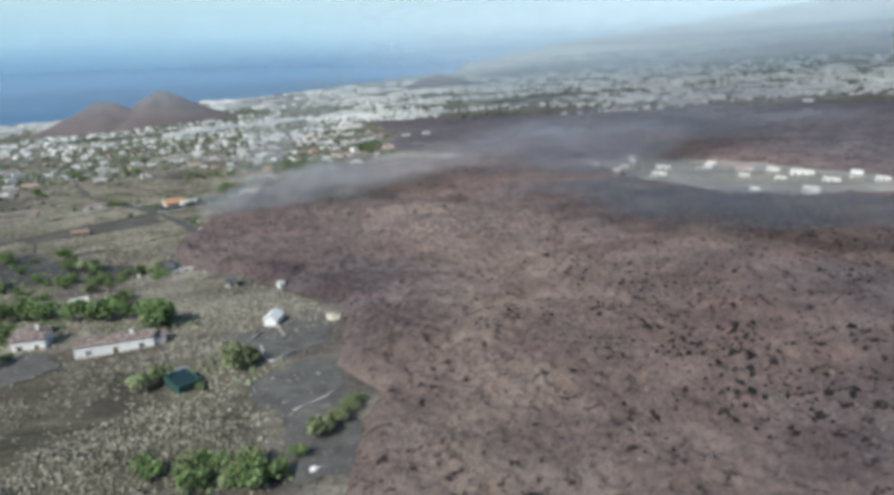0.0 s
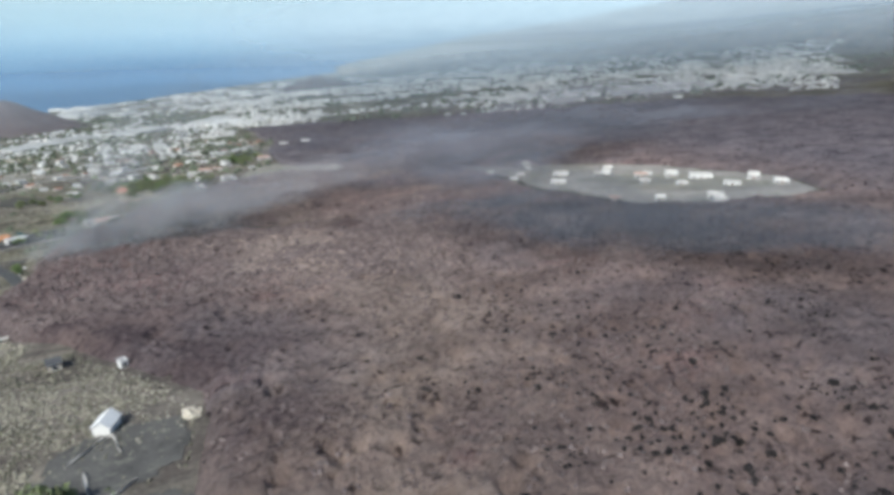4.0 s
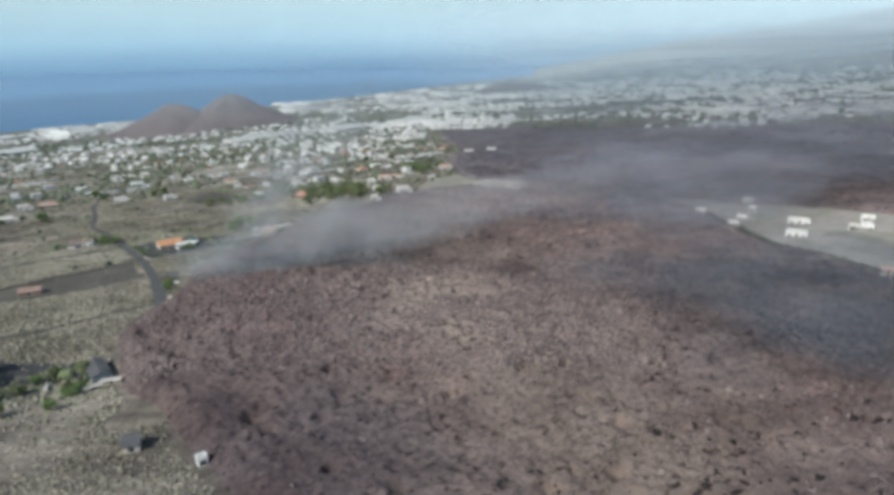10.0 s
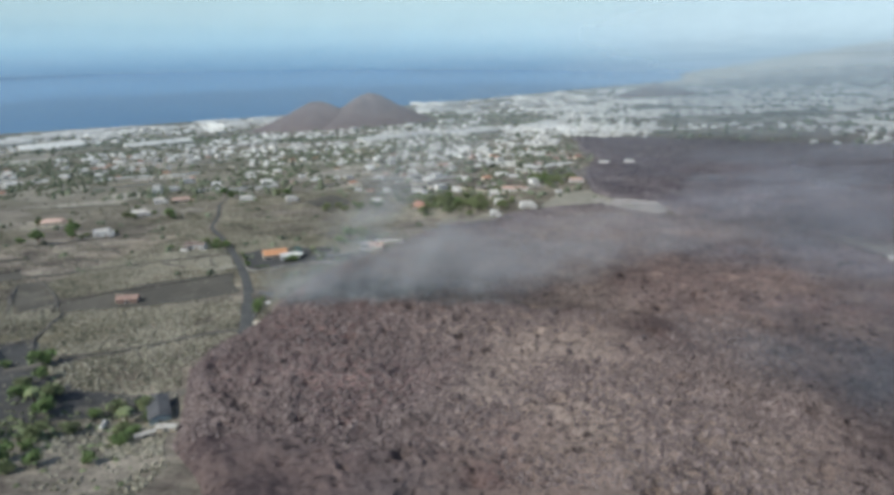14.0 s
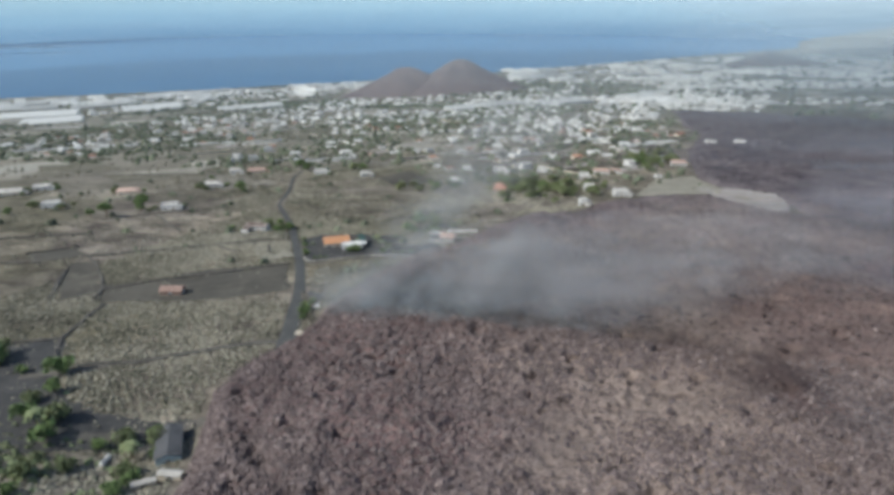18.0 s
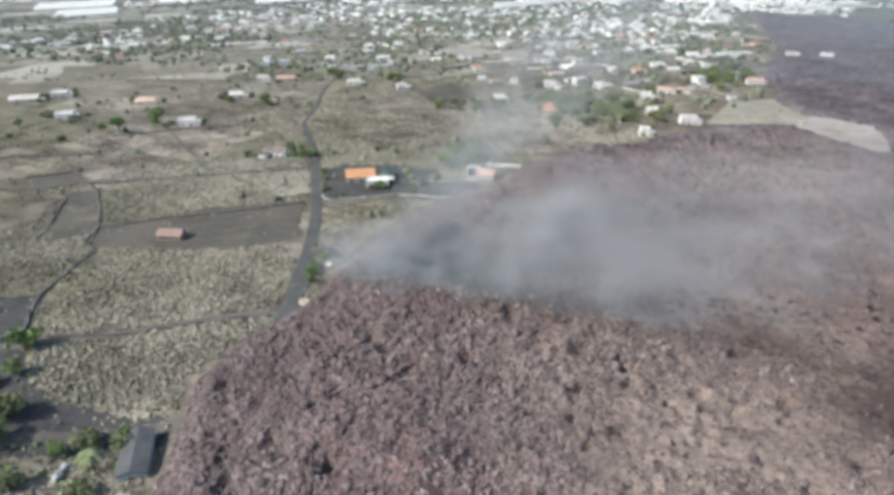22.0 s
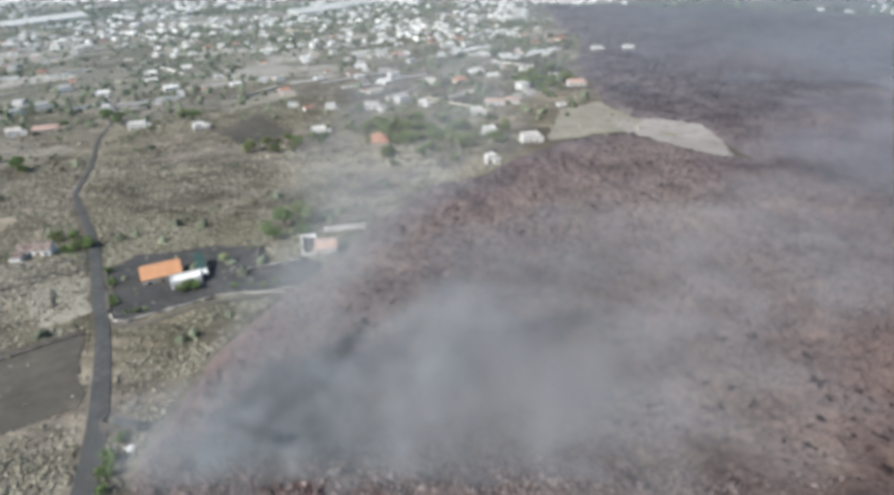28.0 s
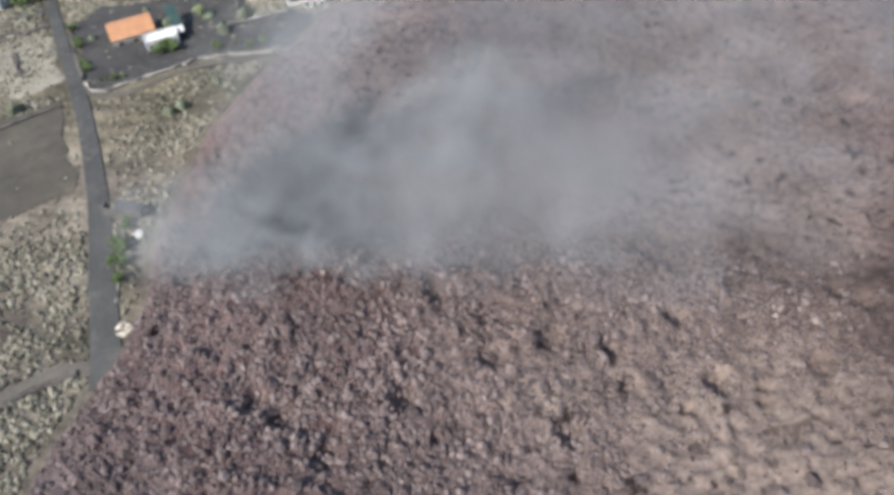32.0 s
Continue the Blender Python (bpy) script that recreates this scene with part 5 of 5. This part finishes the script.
while made < 34:  # terrace walls between the village plots, along the slope's contour
    x, y = rnd.uniform(-620, 0), rnd.uniform(590, 1050)
    a, half = math.radians(51 + rnd.choice((0, 0, 90)) + rnd.uniform(-12, 12)), rnd.uniform(12, 34)
    ends = [(x - half * math.cos(a), y - half * math.sin(a)), (x + rnd.uniform(-2, 2), y + rnd.uniform(-2, 2)), (x + half * math.cos(a), y + half * math.sin(a))]
    if not all(clear_of_things(px, py, 6) for px, py in ends):
        continue
    stone_wall(ends, rnd.uniform(0.9, 1.8), 0.8, rnd.choice((CONCRETE, WHITE, CREAM)), "pale terrace wall between village plots")
    made += 1


made = 0
while made < 90:  # pale terraced plots stepping down to the coast
    x, y = rnd.uniform(-900, 20), rnd.uniform(600, 1350)
    west = (x + 1683) * 0.775 - (y - 1516) * 0.632
    a, half, wide = math.radians(51 + rnd.uniform(-10, 10)), rnd.uniform(10, 34), rnd.uniform(4, 13)
    ends = [(x + k * half * math.cos(a) + rnd.uniform(-2, 2), y + k * half * math.sin(a)) for k in (-1, 0, 1)]
    if west < 150 or rnd.random() < min(0.8, west / 1500) or not all(clear_of_things(px, py, 12) for px, py in ends):
        continue
    ribbon("terrace", ends, wide, rnd.choice((SOIL_STRAW, PALE, PLASTIC, CONCRETE, PALE)), "pale terraced plot on the slope above the coast", "terrace", up=0.5, depth=1.4, jitter=0.5)
    made += 1


# ---------------------------------------------------------------- trees and scrub
def leaf_cloud(centres, size, count, seed, squash=0.8):
    """Many small bent leaf clumps about the given centres (x, y, z, radius)."""
    r = np.random.RandomState(seed)
    v, f = [], []
    for cx, cy, cz, rad in centres:
        for _ in range(count):
            d = r.normal(size=3)
            d /= np.linalg.norm(d)
            p = np.array((cx, cy, cz)) + d * rad * r.uniform(0.55, 1.08) * np.array((1, 1, squash))
            a, b = r.normal(size=3), r.normal(size=3)
            a = a / np.linalg.norm(a) * size * r.uniform(0.6, 1.3)
            b = np.cross(a, b)
            b = b / np.linalg.norm(b) * size * r.uniform(0.5, 1.0)
            o = len(v)
            n = np.cross(a, b) / size * 0.35
            v += [tuple(p - a), tuple(p + b + n), tuple(p + a), tuple(p - b + n), tuple(p + n * 2.2)]
            f += [(o, o + 1, o + 4), (o + 1, o + 2, o + 4), (o + 2, o + 3, o + 4), (o + 3, o, o + 4)]
    return v, f


def tree(height, radius, material, label, seed, bushy=False):
    base = new("tree" if not bushy else "shrub")
    r = random.Random(seed)
    tagged(base, label, "tree" if not bushy else "shrub", "trees" if not bushy else "shrubs")
    bm = bmesh.new()
    trunk = height * (0.45 if not bushy else 0.25)
    limbs = [((0, 0, -0.5), (0.1, 0.05, trunk), 0.05 * height, 0.03 * height)]
    tips = []
    for i in range(6 if not bushy else 5):
        a = i * 1.05 + r.uniform(-0.3, 0.3)
        e = (math.cos(a) * radius * r.uniform(0.4, 0.7), math.sin(a) * radius * r.uniform(0.4, 0.7), height * r.uniform(0.5, 0.85))
        limbs.append(((0.05, 0, trunk * 0.7), e, 0.025 * height, 0.008 * height))
        tips.append((*e, radius * r.uniform(0.38, 0.58)))
    for p, q, r0, r1 in limbs:
        d = Vector(q) - Vector(p)
        bmesh.ops.create_cone(bm, cap_ends=True, segments=7, radius1=r0, radius2=r1, depth=d.length, matrix=Matrix.Translation((Vector(p) + Vector(q)) / 2) @ d.to_track_quat("Z", "Y").to_matrix().to_4x4())
    part("trunk", bm, BARK, base)
    tips.append((0, 0, height * 0.78, radius * 0.6))
    v, f = leaf_cloud(tips, radius * 0.17, 46, seed)
    add_mesh("crown", v, f, material, base)
    return base


def palm(height, label, seed):
    base = new("palm_tree")
    r = random.Random(seed)
    tagged(base, label, "palm tree", "palms")
    bm = bmesh.new()
    bmesh.ops.create_cone(bm, cap_ends=True, segments=8, radius1=0.32, radius2=0.2, depth=height + 0.5, matrix=Matrix.Translation((0, 0, height / 2 - 0.25)))
    part("trunk", bm, BARK, base)
    for i in range(14):
        a, up = i * 0.449 + r.uniform(-0.1, 0.1), r.uniform(0.1, 0.9)
        v, f = [], []
        for k in range(7):
            t = k / 6
            d, z, w = 2.6 * t, height + up * 1.6 * t - 2.4 * t * t, 0.42 * math.sin(math.pi * min(t + 0.08, 1)) + 0.03
            c, s = math.cos(a), math.sin(a)
            v += [(c * d - s * w, s * d + c * w, z - 0.25 * w), (c * d, s * d, z), (c * d + s * w, s * d - c * w, z - 0.25 * w)]
        for k in range(6):
            o = 3 * k
            f += [(o, o + 1, o + 4, o + 3), (o + 1, o + 2, o + 5, o + 4)]
        add_mesh("frond", v, f, LEAF_PALE, base)
    return base


GREEN, OLIVE = "leafy green tree with an uneven crown", "pale olive-green tree with a loose crown"
TREES = [tree(6.0, 3.0, LEAF, GREEN, 1), tree(5.0, 2.8, LEAF_PALE, OLIVE, 2), tree(7.0, 3.2, LEAF, GREEN, 3), tree(2.2, 1.7, LEAF, "dense green garden shrub", 4, True), tree(1.9, 1.6, LEAF_PALE, "pale yellow-green shrub on dark ash", 5, True)]
used = set()


def plant(k, x, y, scale=1.0, turn=0.0):
    m = pose(x, y, gz(x, y) - 0.05, 0, 0, turn) @ Matrix.Scale(scale, 4)
    if k in used:
        copy_thing(TREES[k], m)
    else:
        used.add(k)
        TREES[k].matrix_world = m


# gardens: kind, x, y, scale
for k, x, y, s in ((2, -99.6, 421, 1.1), (1, -97.4, 431, 1.2), (0, -99.2, 410, 0.9), (1, -93, 424, 1.0), (0, -104, 416, 0.8), (3, -91, 416, 1.3), (0, -168, 408, 0.7), (3, -163, 398, 0.9), (0, -158, 402, 0.6), (3, -160, 404, 1.0), (3, -112, 375.5, 0.8),
                   (3, -109.5, 377, 0.9), (3, -92, 311.5, 0.8), (3, -90.4, 308, 0.75), (3, -88.8, 304.6, 0.55), (3, -93.4, 317, 0.6)):
    plant(k, x, y, s, 40 * x % 360)
for k, x, y, s in ((3, -126, 254.6, 1.5), (4, -146.6, 252.6, 1.5), (4, -150.7, 256.6, 1.4), (3, -154, 250, 1.0), (4, -110, 240, 1.3), (3, -106.5, 234.3, 1.3), (4, -93, 242, 1.1), (3, -96, 238, 0.8), (3, -141, 246, 0.8), (3, -136, 252, 0.7), (4, -160, 254, 1.1),
                   (3, -89, 246, 0.8), (4, -85.8, 244.5, 1.2), (3, -82.5, 240, 0.8), (3, -80, 231, 0.9), (4, -84, 233, 1.0), (3, -117, 238, 1.1), (4, -121, 243, 0.9)):
    plant(k, x, y, s, 40 * x % 360)
for k, x, y, s in ((2, -139.5, 216, 1.3), (0, -147, 222, 1.0), (0, -59.3, 161, 1.5), (2, -62, 163, 1.1), (4, -32.4, 129.4, 1.7), (4, -30.6, 131.2, 1.1), (0, -107, 177, 1.2), (3, -101, 178, 2.0), (0, -87, 173, 1.1), (3, -82, 172, 1.9), (0, -112, 167.5, 1.3), (3, -94, 140, 1.6),
                   (0, -72, 170, 1.1), (3, -77, 171, 2.1), (0, -147, 253.3, 1.0), (0, -120, 247.7, 0.7), (3, -118, 182, 2.0), (0, -124, 188, 1.1), (3, -96, 176, 1.8)):
    plant(k, x, y, s, 40 * x % 360)
for k, x, y, s in ((3, -28.4, 88, 1.2), (0, -24, 84, 0.7), (3, -21, 83, 1.4), (3, -38, 88, 1.2), (4, -12, 96.3, 1.1), (4, -9.5, 99.6, 0.9), (4, -7, 104, 0.8), (3, -15, 90, 0.7), (4, -5.6, 106.4, 0.6), (3, -17.4, 85, 0.9), (1, -50, 123.7, 0.7), (4, -48, 126, 1.3), (3, -38.4, 120, 0.5)):
    plant(k, x, y, s, 40 * x % 360)
for k, x, y, s in ((0, -373, 401, 1.0), (2, -270, 399, 1.5), (0, -278, 396, 1.2), (2, -266, 419, 1.6), (0, -262, 414, 1.3), (2, -249, 482, 1.3), (0, -243, 478, 1.2), (0, -328, 387, 1.2), (2, -343, 362, 1.1), (0, -297, 513, 1.0), (2, -261, 570, 1.6), (0, -254, 566, 1.4), (1, -219.5, 579, 1.4),
                   (2, -208, 571, 1.3), (0, -129, 519, 1.3), (0, -136, 526, 1.2), (1, -124, 527, 1.2), (0, -118, 520, 1.0), (2, -350, 375, 1.0), (1, -257, 575, 1.4)):
    plant(k, x, y, 0.72 * s, 40 * x % 360)
rnd = random.Random(61)
for x, y in ((-386, 430), (-381, 449), (-314, 455), (-252, 425), (-287.7, 551.7), (-302, 545), (-278, 491), (-324, 410), (-235, 556), (-125.8, 541), (-110.6, 595), (-82, 602), (-87.5, 663), (-40.4, 600), (-38.7, 536), (-172.6, 396.6)):
    for _ in range(rnd.randint(2, 4)):
        a, d = rnd.uniform(0, 6.28), rnd.uniform(7.5, 13)
        plant(rnd.choice((3, 3, 4, 4, 4)), x + d * math.cos(a), y + d * math.sin(a), rnd.uniform(0.6, 1.3), rnd.uniform(0, 360))
rnd = random.Random(27)
for cx, cy, sx, sy, n in ((-118, 186, 26, 9, 20), (-140, 214, 16, 14, 16), (-92, 187, 16, 7, 11), (-100, 160, 12, 8, 9), (-62, 165, 7, 5, 5), (-102, 218, 20, 12, 20), (-27, 87, 6, 3, 9)):
    for _ in range(n):
        x, y = rnd.gauss(cx, sx * 0.6), rnd.gauss(cy, sy * 0.6)
        if clear_of_things(x, y, 3) and not any(math.hypot(x - hx, y - hy) < 6.5 for hx, hy in ((-94, 152), (-72, 146), (-96, 186), (-43, 123))):
            plant(rnd.choice((3, 3, 3, 4, 4)), x, y, rnd.uniform(0.5, 1.2), rnd.uniform(0, 360))
rnd = random.Random(21)
for cx, cy, sx, sy, n in ((-66, 530, 26, 24, 60), (-12, 675, 22, 32, 44), (-95, 545, 10, 15, 12), (-140, 520, 14, 14, 8)):
    for _ in range(n):
        x, y = rnd.gauss(cx, sx * 0.6), rnd.gauss(cy, sy * 0.6)
        if clear_of_things(x, y, 5):
            plant(rnd.choice((1, 1, 1, 0, 4)), x, y, rnd.uniform(0.6, 1.15), rnd.uniform(0, 360))
for i in (0, 2, 3, 6, 7):  # dark shrubs along the yard's lane side
    plant(3, -141 + i * 2.0 + rnd.uniform(-0.5, 0.5), 386 - i * 2.75 + rnd.uniform(-0.5, 0.5), rnd.uniform(0.35, 0.6), i * 50)
for x, y in ((-121, 363), (-118.5, 363.5), (-116.5, 364.5), (-104, 403), (-101, 404), (-98, 378), (-94, 380), (-90, 379), (-87, 381)):
    plant(3, x, y, rnd.uniform(0.3, 0.55), x * 30)
p = palm(4.2, "small palm with drooping yellow-green fronds", 3)
p.matrix_world = pose(-51.5, 121.5, gz(-51.5, 121.5))
copy_thing(p, pose(-112, 237, gz(-112, 237), 0, 0, 70))
copy_thing(p, pose(-88, 238.5, gz(-88, 238.5), 0, 0, 170))
copy_thing(p, pose(-108, 393, gz(-108, 393), 0, 0, 20) @ Matrix.Scale(0.8, 4))


def blobs(name, pts, material, label, category, lumps=6, rough=0.35, seed=1, flat=0.75, level=ground_z):
    """Low irregular domes, joined: pts are rows of x, y, radius, height."""
    r = np.random.RandomState(seed)
    pts = np.asarray(pts)
    n, k = len(pts), lumps
    z = level(pts[:, 0], pts[:, 1])
    ang = np.arange(k) / k * 2 * np.pi
    spin = r.rand(n, 1) * 6.28
    verts = np.empty((n, 2 * k + 1, 3))
    for ring, (q, h) in enumerate(((1.0, -0.15), (flat, 0.62))):
        rad = pts[:, 2:3] * q * (1 + rough * (r.rand(n, k) * 2 - 1))
        verts[:, ring * k:(ring + 1) * k, 0] = pts[:, 0:1] + rad * np.cos(ang + spin + 0.4 * ring)
        verts[:, ring * k:(ring + 1) * k, 1] = pts[:, 1:2] + rad * np.sin(ang + spin + 0.4 * ring)
        verts[:, ring * k:(ring + 1) * k, 2] = z[:, None] + pts[:, 3:4] * (h + (0.3 * rough * (r.rand(n, k) * 2 - 1) if ring else 0))
    verts[:, 2 * k, :2] = pts[:, :2] + pts[:, 2:3] * 0.25 * (r.rand(n, 2) * 2 - 1)
    verts[:, 2 * k, 2] = z + pts[:, 3] * (0.85 + 0.3 * r.rand(n))
    f = []
    for i in range(k):
        j = (i + 1) % k
        f += [(i, j, k + i), (j, k + j, k + i), (k + i, k + j, 2 * k)]
    f = (np.arange(n)[:, None, None] * (2 * k + 1) + np.array(f)[None]).reshape(-1, 3)
    ob = add_mesh(name, verts.reshape(-1, 3), f, material)
    return tagged(ob, label, category, kind="stuff")


def off_road(x, y, room=2.6):
    far = np.full(x.shape, True)
    for line, w in ((ROAD, room), (SIDE, room - 0.6), (LOWER, room - 1.2)):
        for (ax, ay), (bx, by) in zip(line, line[1:]):
            dx, dy = bx - ax, by - ay
            k = np.clip(((x - ax) * dx + (y - ay) * dy) / (dx * dx + dy * dy), 0, 1)
            far &= np.hypot(x - ax - k * dx, y - ay - k * dy) > w
    return far


def build_scrub():
    r = np.random.RandomState(4)
    rows = []
    for x0, x1, y0, y1, n, s in ((-200, -60, 205, 430, 72000, 0.41), (-150, 0, 70, 205, 40000, 0.33), (-190, 0, -60, 70, 16000, 0.5), (-230, -150, 60, 205, 9000, 0.5), (-235, -30, 425, 610, 30000, 0.5), (-340, -190, 200, 620, 8000, 0.5), (-700, 40, 480, 1150, 5000, 1.1)):
        x, y = r.uniform(x0, x1, n), r.uniform(y0, y1, n)
        bare = np.zeros(n, bool)
        thin = np.zeros(n, bool)
        for poly in ASHES:
            bare |= inside(poly, x, y) > -0.3
        for poly in (ASH_B, ASH_C, ASH_D, ASH_F):
            thin |= inside(poly, x, y) > -1.5
        patch = value_noise(x, y, 34, 31) * 0.5 + value_noise(x, y, 8, 32) * 0.2 + value_noise(x * 0.88 + y * 0.47, (y * 0.88 - x * 0.47) * 4, 22, 33) * 0.3
        keep = (in_lava(x, y) < -1.0) & off_road(x, y) & (~bare | (r.rand(n) < np.where(thin, 0.012, np.where(inside(YARD, x, y) > -0.3, 0.03, 0.25)))) & (r.rand(n) < np.clip(patch * 4.0 - 1.35, 0.08, 1))
        x, y = x[keep], y[keep]
        rad = s * r.uniform(0.55, 1.35, len(x))
        rows.append(np.stack([x, y, rad, rad * r.uniform(0.7, 1.5, len(x))], 1))
    blobs("scrub", np.concatenate(rows), SCRUB, "dry straw-coloured and grey-green scrub tufts", "scrub", lumps=5, rough=0.6, seed=5)
    rows = []
    for cx, cy, sx, sy, n in ((-112, 184, 24, 10, 900), (-136, 214, 18, 14, 800), (-100, 162, 16, 10, 420), (-100, 224, 20, 12, 520), (-62, 164, 9, 5, 160), (-36, 131, 9, 6, 120), (-27, 87, 8, 3, 140), (-85, 238, 8, 8, 160), (-95, 418, 8, 7, 120), (-165, 403, 8, 6, 90)):
        x, y = r.normal(cx, sx * 0.6, n), r.normal(cy, sy * 0.6, n)
        keep = (in_lava(x, y) < -1.5) & off_road(x, y, 3.0) & (r.rand(n) < np.clip(value_noise(x, y, 9, 37) * 2.4 - 0.6, 0, 1))
        for hx, hy, room in ((-66, 148.6, 10), (-89.2, 155.6, 6.5), (-90.2, 184.8, 4.5), (-43, 123, 5.5), (-82.4, 243.2, 6.5), (-74.5, 233, 4), (-172.6, 396.6, 7)):
            keep &= np.hypot(x - hx, y - hy) > room
        rad = 0.55 * r.uniform(0.5, 1.5, n)
        rows.append(np.stack([x, y, rad, rad * r.uniform(0.6, 1.3, n)], 1)[keep])
    blobs("undergrowth", np.concatenate(rows), UNDERGROWTH, "low green and grey-green undergrowth between garden trees", "undergrowth", lumps=6, rough=0.6, seed=15)
    rows = []
    for x0, x1, y0, y1, n, s in ((-1000, 30, 560, 1450, 9000, 2.3), (-350, -60, 330, 600, 260, 1.6), (100, 2200, 900, 2800, 2600, 5.0), (-1500, 100, 1200, 2400, 4200, 4.0)):
        x, y = r.uniform(x0, x1, n), r.uniform(y0, y1, n)
        keep = (in_lava(x, y) < -4) & off_road(x, y, 6) & (r.rand(n) < np.clip(value_noise(x, y, 90, 35) * 1.9 - 0.35, 0.05, 1)) & (((x + 1683) * 0.775 - (y - 1516) * 0.632) > 200)
        x, y = x[keep], y[keep]
        rad = s * r.uniform(0.5, 1.3, len(x))
        rows.append(np.stack([x, y, rad, rad * r.uniform(0.9, 1.7, len(x))], 1))
    blobs("village_greenery", np.concatenate(rows), FARLEAF, "dark green trees and hedges between village houses", "trees", lumps=7, rough=0.45, seed=6)


def build_boulders():
    r = np.random.RandomState(8)
    n, k = 30000, 70000
    x, y = np.concatenate([r.uniform(-90, 190, n), r.uniform(-85, 70, k)]), np.concatenate([r.uniform(60, 430, n), r.uniform(218, 318, k)])
    n = n + k
    near = r.uniform(size=n) < np.clip(value_noise(x, y, 22, 41) * 1.9 - 0.45, np.where((x < -8) & (y > 225), 0.55, 0.04), 1)
    keep = (in_lava(x, y) > 1) & near
    x, y = x[keep], y[keep]
    rad = 0.17 + 0.10 * r.exponential(1.0, len(x)).clip(0, 4.0)
    pts = np.stack([x, y, rad, rad * r.uniform(0.7, 1.5, len(x))], 1)
    blobs("lava_boulders", pts, ROCK, "jagged dark and reddish lava blocks on the flow", "rocks", lumps=5, rough=0.5, seed=9, flat=0.85, level=lava_z)
    # Near-black lumps put in for the shade of pits and block sides.
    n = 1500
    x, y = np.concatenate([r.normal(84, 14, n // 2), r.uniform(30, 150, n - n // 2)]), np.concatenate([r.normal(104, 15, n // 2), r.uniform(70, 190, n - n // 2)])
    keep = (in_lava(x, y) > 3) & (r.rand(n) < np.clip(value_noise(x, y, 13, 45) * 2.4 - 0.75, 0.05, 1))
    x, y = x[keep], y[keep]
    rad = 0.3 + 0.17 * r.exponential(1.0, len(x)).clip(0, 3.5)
    blobs("pit_shade_blocks", np.stack([x, y, rad, rad * r.uniform(0.7, 1.4, len(x))], 1), PIT_SHADE, "black blocks imitating shaded pits in the crust", "rocks", lumps=5, rough=0.6, seed=14, flat=0.8, level=lava_z)


def lava_blocks():
    """Loose blocks lying on the crust where the flow is seen from closest by."""
    r = random.Random(77)
    shapes = []
    for k in range(8):
        bm = bmesh.new()
        bmesh.ops.create_icosphere(bm, subdivisions=1, radius=1.0)
        for v in bm.verts:
            v.co = Vector((v.co.x * r.uniform(0.7, 1.3), v.co.y * r.uniform(0.6, 1.1), v.co.z * r.uniform(0.5, 0.95)))
        me = bpy.data.meshes.new("lava_block")
        bm.to_mesh(me)
        bm.free()
        me.materials.append(ROCK_SINGLE)
        shapes.append(me)
    made = 0
    while made < 300:
        x, y = r.uniform(-72, 50), r.uniform(240, 306)
        if float(in_lava(np.array(x), np.array(y))) < 2 or r.random() > float(value_noise(np.array(x), np.array(y), 18, 43)) * 1.5 - 0.2:
            continue
        ob = new("lava_block", r.choice(shapes))
        size = 0.35 + min(r.expovariate(3.2), 0.85)
        ob.parent = LAVA_FLOW
        ob.matrix_world = pose(x, y, float(lava_z(np.array(x), np.array(y))) + 0.2 * size, r.uniform(-25, 25), r.uniform(-25, 25), r.uniform(0, 360)) @ Matrix.Scale(size, 4)
        made += 1


build_scrub()
build_boulders()
lava_blocks()
